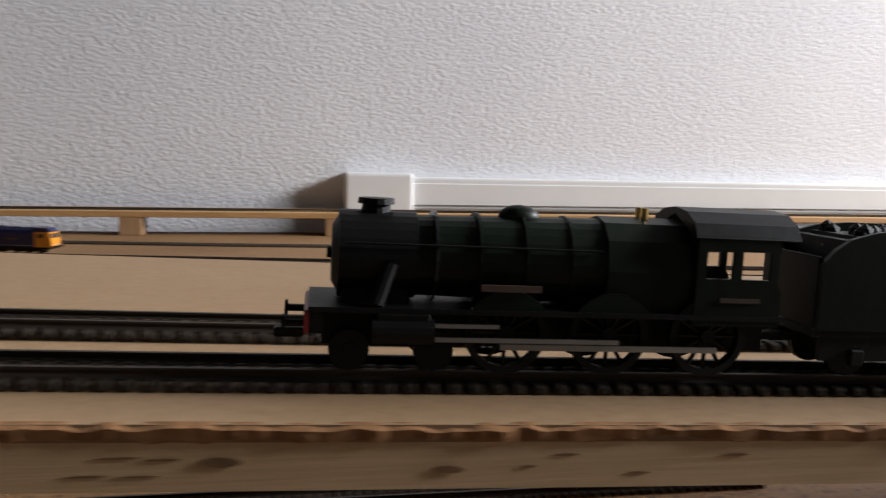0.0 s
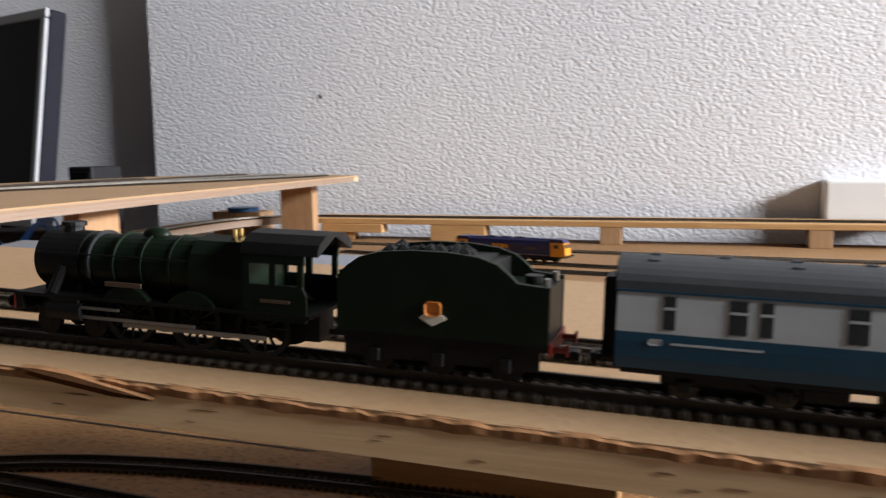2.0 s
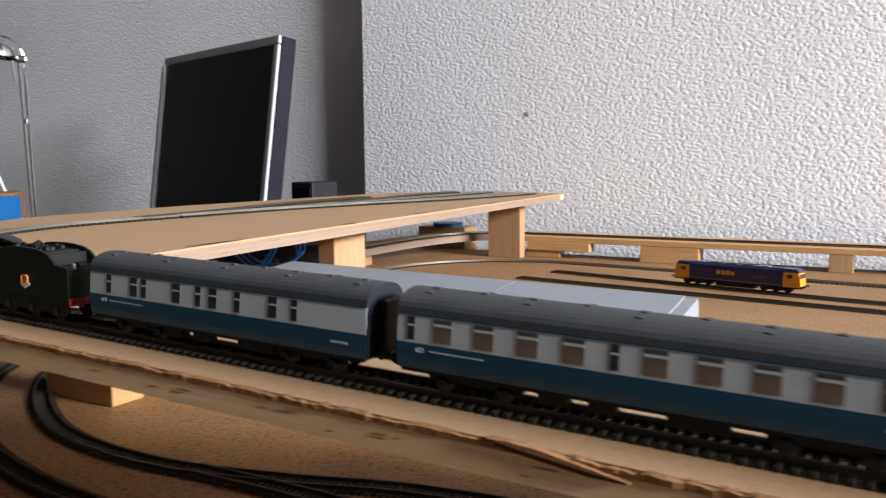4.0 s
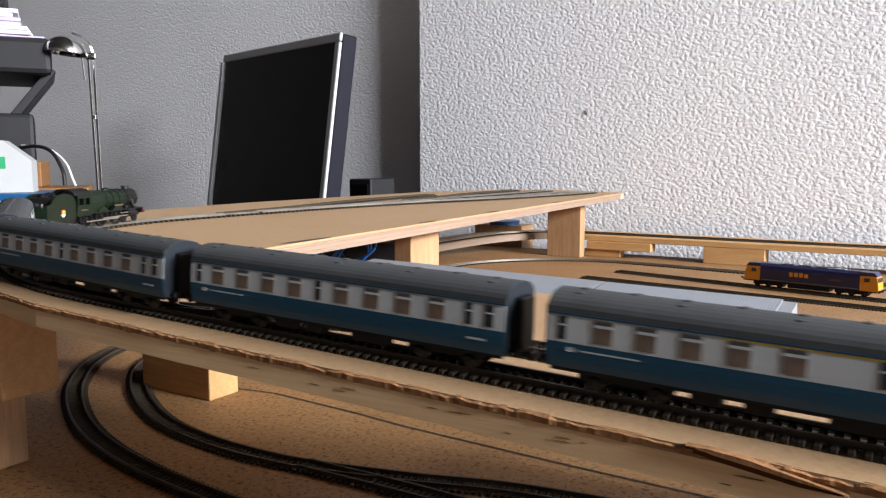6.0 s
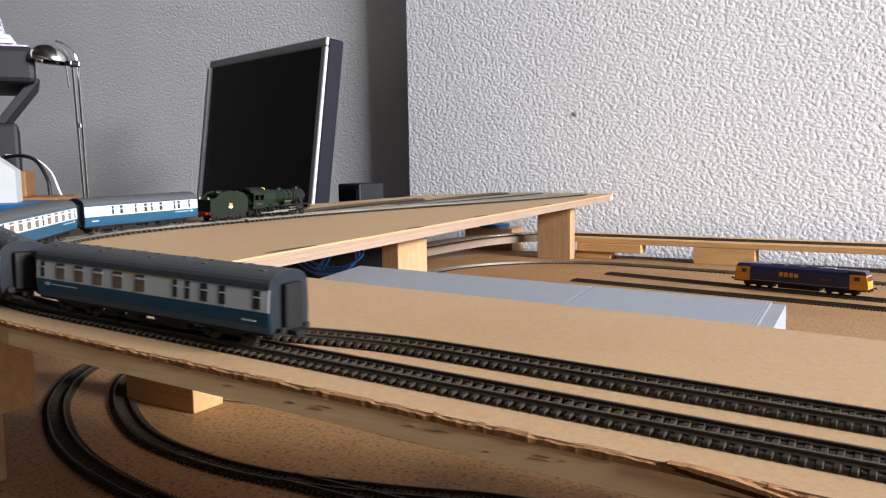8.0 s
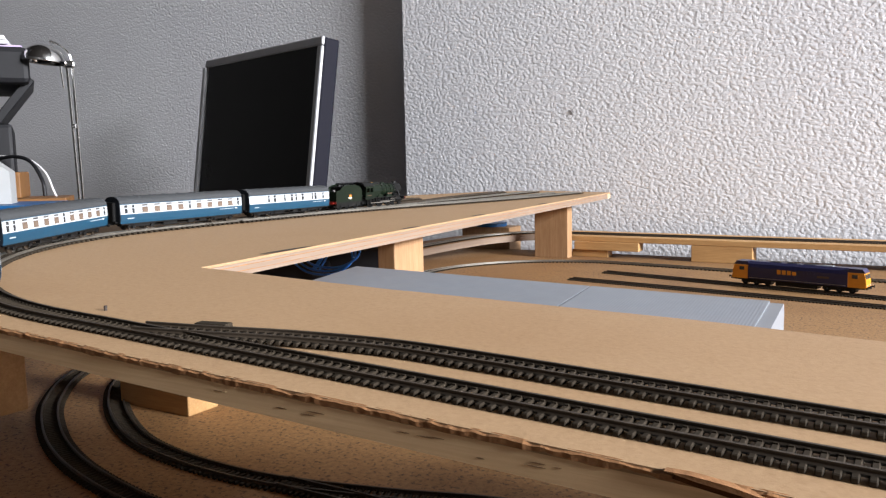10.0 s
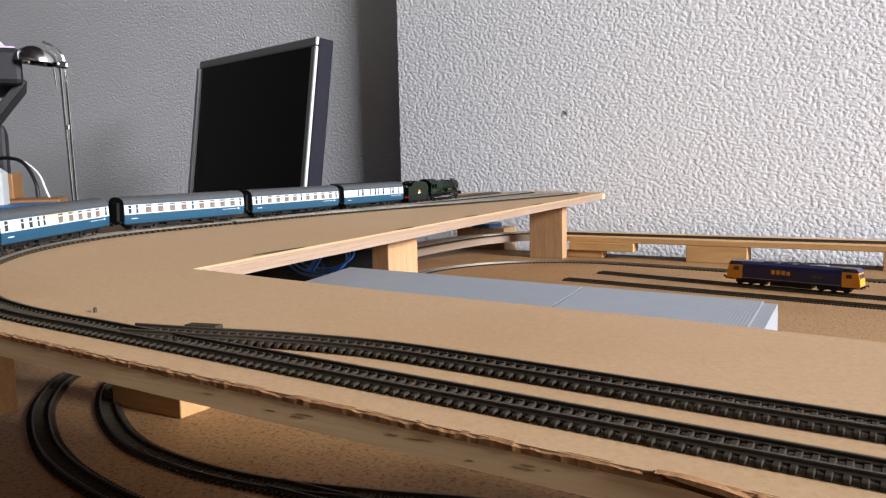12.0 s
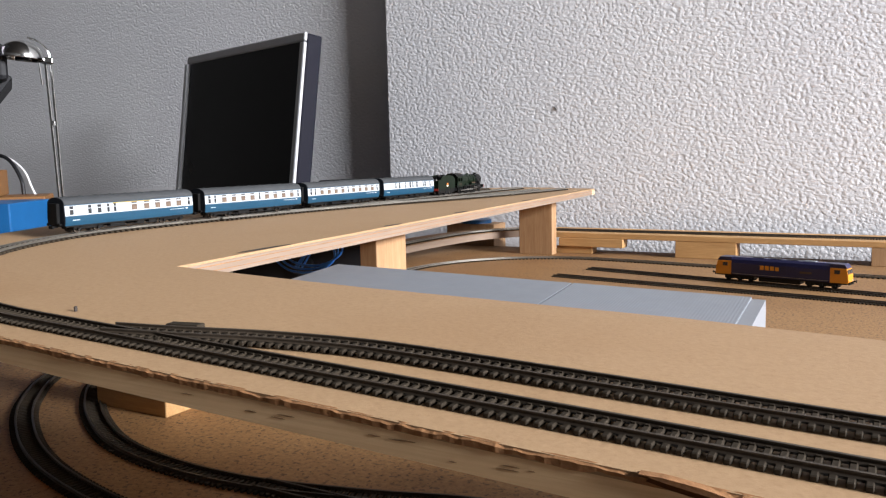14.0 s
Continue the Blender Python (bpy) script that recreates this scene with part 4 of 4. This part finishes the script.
def diesel(m):
    c = thing("diesel_locomotive", "dark blue diesel model with orange cab ends", "model locomotive", m)
    h = 0.0705
    sec = [(-0.0088, 0.0062), (0.0088, 0.0062), (0.0088, 0.0180), (0.0076, 0.0215), (0.0045, 0.0238), (-0.0045, 0.0238), (-0.0076, 0.0215), (-0.0088, 0.0180)]
    bm = bmesh.new()
    prism(bm, sec, "x", -h + 0.0185, h - 0.0185)
    part("body", bm, DIEBLUE, c, "dark blue body sides and roof")
    for e in (-1, 1):
        bm = bmesh.new()
        a, b, f, g = h - 0.0184, h - 0.001, h - 0.0028, h - 0.0005
        prism(bm, [(e * a, 0.0062), (e * g, 0.0062), (e * b, 0.0135), (e * f, 0.0200), (e * a, 0.0200)], "y", -0.0087, 0.0087)
        part("cab", bm, DIEORANGE, c, "orange-yellow cab")
        bm = bmesh.new()
        prism(bm, [(e * a, 0.0200), (e * (f + 0.0008), 0.0200), (e * (f - 0.002), 0.0236), (e * a, 0.0238)], "y", -0.0076, 0.0076)
        part("cab_roof", bm, DIEBLUE, c)
        for y in (-0.0042, 0.0042):
            bm = box(-0.0004, 0.0004, -0.0034, 0.0034, -0.0021, 0.0021, 0.0002)
            part("windscreen", bm, PANEDARK, c, "", pose(e * (b + f - 0.001) / 2 + e * 0.0006, y, 0.0166, 0, -e * 15))
        for s in (-1, 1):
            part("cab_side_window", box(-0.0028, 0.0028, -0.0002, 0.0002, -0.0018, 0.0018, 0.0002), PANEDARK, c, "", pose(e * (h - 0.0115), s * 0.0088, 0.0165))
            part("headlight", cyl((e * g, s * 0.005, 0.0085), (e * (g + 0.0004), s * 0.005, 0.0085), 0.0009, n=10), COACHWHITE, c)
        part("buffer_beam", box(min(e * g, e * (g + 0.001)), max(e * g, e * (g + 0.001)), -0.0084, 0.0084, 0.0050, 0.0072), BLACK, c)
        buffers(c, e * (g + 0.001), e)
        b3 = part("bogie", box(-0.0165, 0.0165, -0.0072, 0.0072, 0.0022, 0.0052, 0.0006), BLACK, c, "black three-axle bogie", pose(e * 0.0435, 0, 0))
        for s in (-1, 1):
            for x in (-0.0125, 0, 0.0125):
                part("wheel", wheel_mesh(0.0036, 0.0015), BLACK, b3, "", pose(x, s * 0.0046, 0.0036))
                part("axle_box", box(x - 0.0016, x + 0.0016, s * 0.0077 - 0.0006, s * 0.0077 + 0.0006, 0.0022, 0.0046, 0.0003), BLACK, b3)
    bm = box(-h + 0.002, h - 0.002, -0.0084, 0.0084, 0.0050, 0.0064)
    add_box(bm, -0.022, 0.022, -0.0076, 0.0076, 0.0012, 0.0052, 0.0008)
    part("underframe", bm, BLACK, c)
    for x in (-0.03, -0.012, 0.006, 0.024):
        part("roof_grille", box(x, x + 0.012, -0.0036, 0.0036, 0.0236, 0.0243, 0.0002), PLASTIC if x < 0.02 else ROOFGREY, c)
    for s in (-1, 1):
        # broad orange lettering as plain bars
        for k in range(4):
            part("lettering_bar", box(-0.0200 + k * 0.0054, -0.0160 + k * 0.0054, s * 0.0089 - 0.0001, s * 0.0089 + 0.0001, 0.0130, 0.0172 if k < 3 else 0.0165), DIEORANGE, c, "orange lettering patch")
        part("number_bar", box(0.022, 0.034, s * 0.0089 - 0.0001, s * 0.0089 + 0.0001, 0.0125, 0.0145), DULLBROWN, c, "small brown lettering patch")
        for k in range(4):
            part("side_grille", box(0.006 + k * 0.0035, 0.0085 + k * 0.0035, s * 0.0089 - 0.00015, s * 0.0089 + 0.00015, 0.0150, 0.0185), DIEBLUE, c)
        part("handrail_bar", cyl((-h + 0.02, s * 0.0090, 0.0075), (h - 0.02, s * 0.0090, 0.0075), 0.0002, n=6), STEEL, c)
    return c


dh = math.atan2(0.921 - 0.997, -0.086 + 0.428)
diesel(pose(-0.189, 0.9475, LOW + RAIL_TOP, 0, 0, math.degrees(dh)) @ Matrix.Diagonal((1.02, 1.0, 1.13, 1)))

# ---- the train and its run ----
FRONT = [
    (0.00, -0.5070), (0.25, -0.4736), (0.50, -0.4410), (0.75, -0.4064), (1.00, -0.3720),
    (1.25, -0.3365), (1.50, -0.3010), (1.75, -0.2646), (2.00, -0.2280), (2.25, -0.1937),
    (2.50, -0.1593), (2.75, -0.1235), (3.00, -0.0875), (3.25, -0.0537), (3.50, -0.0200),
    (3.75, 0.0126), (4.00, 0.0450), (4.25, 0.0791), (4.50, 0.1153), (4.75, 0.1511),
    (5.00, 0.1864), (5.25, 0.2211), (5.50, 0.2551), (5.75, 0.2883), (6.00, 0.3207),
    (6.25, 0.3523), (6.50, 0.3830), (6.75, 0.4100), (7.00, 0.4360), (7.25, 0.4608),
    (7.50, 0.4845), (7.75, 0.5067), (8.00, 0.5280), (8.25, 0.5518), (8.50, 0.5748),
    (8.75, 0.5971), (9.00, 0.6187), (9.25, 0.6397), (9.50, 0.6602), (9.75, 0.6802),
    (10.00, 0.6998), (10.25, 0.7191), (10.50, 0.7380), (10.75, 0.7577), (11.00, 0.7772),
    (11.25, 0.7943), (11.50, 0.8111), (11.75, 0.8276), (12.00, 0.8436), (12.25, 0.8596),
    (12.50, 0.8748), (12.75, 0.8894), (13.00, 0.9028), (13.25, 0.9146), (13.50, 0.9246),
    (13.75, 0.9322), (14.00, 0.9370),
]
# vehicle, middle behind the train's front, half distance of its pivots
CONSIST = [(steam_loco, 0.0370, 0.018), (tender, 0.0997, 0.0135), ("bg", 0.1880, 0.0325), ("open", 0.3133, 0.041), ("open2", 0.4465, 0.041), ("brake", 0.5800, 0.041)]


def along(s):
    q = RADIUS * math.pi / 2
    if s < 0:
        x, y = CX - s, NEAR_Y
    elif s < q:
        x, y = CX - RADIUS * math.sin(s / RADIUS), CY - RADIUS * math.cos(s / RADIUS)
    else:
        x, y = CX - RADIUS, CY + s - q
    return Vector((x, y, deck_z(x, y) + RAIL_TOP))


def on_rails(s, half):
    a, b = along(s + half), along(s - half)
    f = (a - b).normalized()
    up = Vector((0.0328, 0.0, 1.0)).normalized()
    left = up.cross(f).normalized()
    up = f.cross(left)
    m = Matrix((f, left, up)).transposed().to_4x4()
    mid = along(s)
    m.translation = (a + b) / 2 * 0.5 + mid * 0.5
    return m


def stretch(ob, k):
    """Lengthens a vehicle's fixed parts; wheels keep their shape and only shift."""
    for o in ob.children:
        if abs(o.matrix_basis.translation.x) > 1e-9:
            o.matrix_basis = Matrix.Translation((o.matrix_basis.translation.x * (k - 1), 0, 0)) @ o.matrix_basis
        else:
            o.data.transform(Matrix.Scale(k, 4, (1, 0, 0)))
    return ob


def make_vehicle(kind):
    if kind == "bg":
        return coach("blue and pale grey luggage van model with small doors", 0.1143, BG, pose(0, 0, 0))
    if kind in ("open", "open2"):
        return coach("blue and pale grey open coach model with brown windows", 0.1280, OPEN, pose(0, 0, 0))
    if kind == "brake":
        return coach("blue and pale grey brake coach model with a yellow stripe", 0.1255, BRAKE, pose(0, 0, 0), stripe=(0.046, 0.083))
    return stretch(kind(pose(0, 0, 0)), 1.035 if kind is steam_loco else 0.92)


TRAIN = [(make_vehicle(k), off, half) for k, off, half in CONSIST]

# ---- desk things ----


def monitor(m):
    """Stands tilted back; the origin is the middle of the panel's lower edge."""
    o = thing("monitor", "silver framed flat monitor with a dark screen, tilted back", "monitor", m)
    w, hgt = 0.2165, 0.329
    bz = 0.0150
    for nm, b in (("bezel", (-w, w, -0.012, -0.006, hgt - bz, hgt)), ("bezel", (-w, w, -0.012, -0.006, 0, bz * 1.4)), ("bezel", (-w, -w + bz * 0.8, -0.0165, -0.006, bz * 1.4, hgt - bz)), ("bezel", (w - bz, w, -0.012, -0.006, bz * 1.4, hgt - bz))):
        part(nm, box(*b, 0.003, 2), SILVER, o, "silver screen frame")
    part("screen", box(-w + bz, w - bz, -0.0095, -0.006, bz * 1.4, hgt - bz), SCREEN, o, "black switched-off screen")
    part("housing", box(-w + 0.001, w - 0.0005, -0.0058, 0.0215, 0.002, hgt - 0.001, 0.003, 2), MONSIDE, o, "dark grey housing")
    part("rear_hump", box(-0.12, 0.12, 0.0217, 0.062, 0.05, 0.25, 0.012, 3), MONSIDE, o)
    part("neck", box(-0.04, 0.04, 0.0625, 0.085, -0.055, 0.15, 0.004, 2), MONSIDE, o)
    return o


MON = pose(-1.1243, 1.06, -0.0554, -7.7, 0.6, -18.4)
monitor_ob = monitor(MON)
part("foot", box(-0.13, 0.13, -0.05, 0.13, 0, 0.012, 0.004, 2), MONSIDE, monitor_ob, "dark oval foot", MON.inverted() @ pose(-1.10, 1.13, -0.101, 0, 0, -18))


def small_speaker(m):
    o = thing("speaker", "small black loudspeaker box on the desk", "speaker", m)
    part("cabinet", box(-0.026, 0.026, -0.03, 0.03, 0, 0.128, 0.003, 2), PLASTIC, o)
    part("grille", box(-0.022, 0.022, -0.0325, -0.0302, 0.008, 0.12, 0.001), SCREEN, o)
    part("base", box(-0.03, 0.03, -0.034, 0.034, -0.006, -0.0002, 0.002), PLASTIC, o)
    return o


small_speaker(pose(-0.905, 1.10, -0.095, 0, 0, -8))


def desk_lamp(m):
    o = thing("desk_lamp", "chrome halogen desk lamp with a domed shade", "lamp", m)
    part("base", cyl((0, 0, 0), (0, 0, 0.018), 0.05, 0.042, 32), CHROME, o)
    for s in (-1, 1):
        part("stem", cyl((s * 0.0022, 0, 0.0182), (-0.006 + s * 0.0040, 0, 0.360), 0.0022, n=10), CHROME, o)
    part("collar", cyl((-0.004, 0, 0.255), (-0.004, 0, 0.262), 0.0036, n=12), CHROME, o)
    part("hinge", box(-0.016, 0.002, -0.006, 0.006, 0.354, 0.366, 0.003, 2), CHROME, o)
    part("arm", tube(spline([(-0.002, 0, 0.362), (-0.007, 0, 0.378), (-0.018, 0, 0.390), (-0.034, 0, 0.3965)]), 0.0016), CHROME, o, "thin curved chrome arm")
    bm = bmesh.new()
    bmesh.ops.create_uvsphere(bm, u_segments=28, v_segments=14, radius=0.034)
    bmesh.ops.bisect_plane(bm, geom=bm.verts[:] + bm.edges[:] + bm.faces[:], plane_co=(0, 0, -0.002), plane_no=(0, 0, 1), clear_inner=True)
    for v in bm.verts:
        v.co.z *= 0.85
    bmesh.ops.solidify(bm, geom=bm.faces[:], thickness=0.0014)
    part("shade", bm, CHROME, o, "polished domed shade", pose(-0.044, 0, 0.363, 0, 6, 0), True)
    part("bulb_holder", cyl((-0.044, 0, 0.360), (-0.044, 0, 0.380), 0.010, n=14), PLASTIC, o)
    part("switch_rod", cyl((-0.020, -0.006, 0.358), (-0.017, -0.008, 0.320), 0.0014, n=8), CHROME, o)
    return o


desk_lamp(pose(-1.168, 0.760, -0.101, 0, 0, 55) @ Matrix.Scale(0.894, 4))


def letter_rack(m):
    """Black stacked trays on posts; the origin is the middle of its foot."""
    o = thing("letter_rack", "black stacked desk trays holding loose papers", "desk tray", m)
    part("lower_box", box(-0.17, 0.06, -0.12, 0.12, 0, 0.235, 0.006, 2), PLASTIC, o, "black box with a sloping top")
    part("upper_tray", box(-0.20, 0.088, -0.13, 0.13, 0.292, 0.345, 0.008, 2), PLASTIC, o, "thick black tray")
    part("top_tray", box(-0.20, 0.03, -0.13, 0.13, 0.392, 0.44, 0.006, 2), PLASTIC, o)
    part("brace", box(-0.006, 0.006, -0.1, 0.1, 0, 0.115, 0.001), PLASTIC, o, "slanting black strut", pose(0.018, 0, 0.212, 0, 38, 0))
    part("back_plate", box(-0.20, -0.18, -0.12, 0.12, 0.23, 0.41), PLASTIC, o)
    return o


RACK = pose(-1.355, 0.704, -0.101, 0, 0, 58)
letter_rack(RACK)
for k in range(7):
    rng = random.Random(40 + k)
    z = -0.101 + 0.3452 + k * 0.0062
    o = part("paper_sheaf", box(-0.11, 0.075 - 0.006 * k + rng.uniform(-0.012, 0.012), -0.1, 0.1, 0, 0.0058, 0.001), (PAPERLILAC, PAPER, PAPER, CARDWHITE)[k % 4], at=RACK @ pose(0, 0, z + 0.101, 0, 0, rng.uniform(-5, 5)))
    tagged(o, "loose sheaf of pale and lilac papers on the tray", "papers", "papers on the tray")


def carton(label, m, lx, ly, lz, mt, extra=()):
    o = thing("carton", label, "box", m)
    part("body", box(-lx, lx, -ly, ly, 0, lz, 0.0015, 2), mt, o)
    for nm, b, mm, lab in extra:
        part(nm, box(*b), mm, o, lab)
    return o


carton("flat blue model box with a white panel", pose(-1.055, 0.545, -0.101, 0, 0, 32), 0.085, 0.055, 0.128, CARDBLUE,
       (("label_panel", (-0.045, 0.035, -0.0556, -0.0551, 0.100, 0.120), CARDWHITE, "white printed panel"), ("lid_panel", (-0.06, 0.01, -0.03, 0.02, 0.1281, 0.1284), CARDWHITE, "white printed panel")))
bm = bmesh.new()
prism(bm, [(-0.11, 0), (0.064, 0), (0.064, 0.038), (0.034, 0.062), (-0.11, 0.064)], "y", -0.02, 0.02)
wc = thing("white_carton", "white card box with a small green label", "box", pose(-1.062, 0.515, 0.0275, 0, 0, 50))
part("body", bm, CARDWHITE, wc)
part("green_label", box(-0.05, 0.036, -0.0208, -0.0203, 0.0285, 0.0425), CARDGREEN, wc, "green printed label")
for k in range(4):
    part("lettering_bar", box(-0.02 + 0.012 * k, -0.011 + 0.012 * k, -0.0213, -0.0209, 0.0315, 0.0395), CARDWHITE, wc)
carton("stack of brown wooden boxes", pose(-1.105, 0.634, -0.101, 0, 0, 50), 0.052, 0.05, 0.131, BOXWOOD)
carton("small orange-brown wooden box", pose(-1.135, 0.620, 0.0302, 0, 0, 50), 0.026, 0.04, 0.034, BOXWOOD)
tagged(part("black_cable", tube(spline([(-1.225, 0.665, 0.083), (-1.183, 0.668, 0.0855), (-1.150, 0.67, 0.0775), (-1.126, 0.67, 0.051), (-1.116, 0.67, 0.019), (-1.063, 0.672, -0.02), (-1.06, 0.675, -0.098)]), 0.0026), PLASTIC), "black power cable hanging down behind the boxes", "cable")
tagged(part("white_cable", tube(spline([(-1.225, 0.672, 0.087), (-1.17, 0.675, 0.083), (-1.130, 0.677, 0.063), (-1.108, 0.677, 0.03), (-1.065, 0.68, -0.03), (-1.062, 0.682, -0.098)]), 0.0016), PAPER), "thin pale cable beside the boxes", "cable")

# blue wire and black gear under the far arm
for k, (dx, dz2) in enumerate(((0, 0), (0.006, 0.004), (-0.004, -0.004))):
    loop = [(-0.668 + dx, 0.66, -0.031 + dz2), (-0.638 + dx, 0.655, -0.044 + dz2), (-0.600 + dx, 0.65, -0.043 + dz2), (-0.575 + dx, 0.65, -0.030 + dz2), (-0.585 + dx, 0.66, -0.016 + dz2), (-0.625 + dx, 0.68, -0.020 + dz2), (-0.66 + dx, 0.69, -0.05)]
    tagged(part("blue_wire", tube(spline(loop), 0.0012), CABLEBLUE), "loop of blue wire hanging under the deck", "wire", "blue wires")
psu = thing("controller_box", "black plastic controller box under the far arm", "controller", pose(-0.70, 0.73, LOW, 0, 0, 20))
part("body", box(-0.07, 0.10, -0.02, 0.03, 0.0, 0.052, 0.004, 2), PLASTIC, psu)
part("knob", cyl((0.02, -0.02, 0.03), (0.02, -0.03, 0.03), 0.012, n=20), PLASTIC, psu)
psu2 = tagged(part("power_adapter", box(-0.04, 0.04, -0.025, 0.025, 0, 0.045, 0.005, 2), PLASTIC, at=pose(-0.715, 0.86, LOW, 0, 0, -12)), "black power adapter on the baseboard", "adapter")
tagged(part("blue_tape_roll", cyl((-0.708, 1.215, -0.0455), (-0.708, 1.215, -0.0395), 0.026, n=28), CARDBLUE), "blue roll on a block behind the arm", "tape")
wood_block("pine block under the blue roll", -0.755, -0.665, 1.195, 1.24, -0.1005, -0.0457)

# black rounded box on the baseboard below the deck's front
o = thing("black_case", "black rounded plastic case lying under the deck", "case", pose(0.086, 0.238, LOW))
bm = box(-0.054, 0.055, -0.012, 0.012, 0.001, 0.032, 0.006, 3)
for v in bm.verts:
    v.co.z *= 0.92 - 1.6 * v.co.x
part("shell", bm, PLASTIC, o)
part("lid_seam", box(-0.0505, 0.0505, -0.0125, 0.0125, 0.014, 0.0155, 0.0004), SCREEN, o)
for s in (-1, 1):
    part("foot", box(s * 0.036 - 0.004, s * 0.036 + 0.004, -0.006, 0.006, 0, 0.0012), PLASTIC, o)

# pencil line and dark marks on the boards
bm = bmesh.new()
line = [(-0.462, 0.347), (-0.428, 0.3525), (-0.36, 0.3475), (-0.324, 0.343), (-0.22, 0.337), (-0.14, 0.334)]
for (ax, ay), (bx, by) in zip(line, line[1:]):
    vs = [bm.verts.new((ax, ay - 0.0007, LOW + 0.0004)), bm.verts.new((bx, by - 0.0007, LOW + 0.0004)), bm.verts.new((bx, by + 0.0007, LOW + 0.0004)), bm.verts.new((ax, ay + 0.0007, LOW + 0.0004))]
    bm.faces.new(vs)
tagged(part("pen_line", bm, INK), "dark pen line drawn on the chipboard", "mark", "", "structure")
tagged(part("track_pin", cyl((-0.361, 0.2005, deck_z(-0.361, 0.2)), (-0.361, 0.2005, deck_z(-0.361, 0.2) + 0.0020), 0.0007, n=8), INK), "small dark pin standing in the deck", "pin")
bm = bmesh.new()
for ex, ey, r in ((-0.4235, 0.385, 0.011), (-0.438, 0.555, 0.006), (-0.453, 0.70, 0.006), (-0.470, 0.90, 0.006)):
    z = deck_z(ex, ey) + 0.0004
    f = [bm.verts.new((ex - 0.0036 + 0.003 * math.cos(a) * 0.9, ey + r * 2.4 * math.sin(a), z)) for a in (2 * math.pi * k / 12 for k in range(12))]
    bm.faces.new(f)
tagged(part("edge_scuff", bm, INK), "dark scuff marks along the board edge", "mark", "", "structure")


def motions():
    for ob, off, half in TRAIN:
        walk(ob, [(t, on_rails(s - off, half)) for t, s in FRONT])


motions()
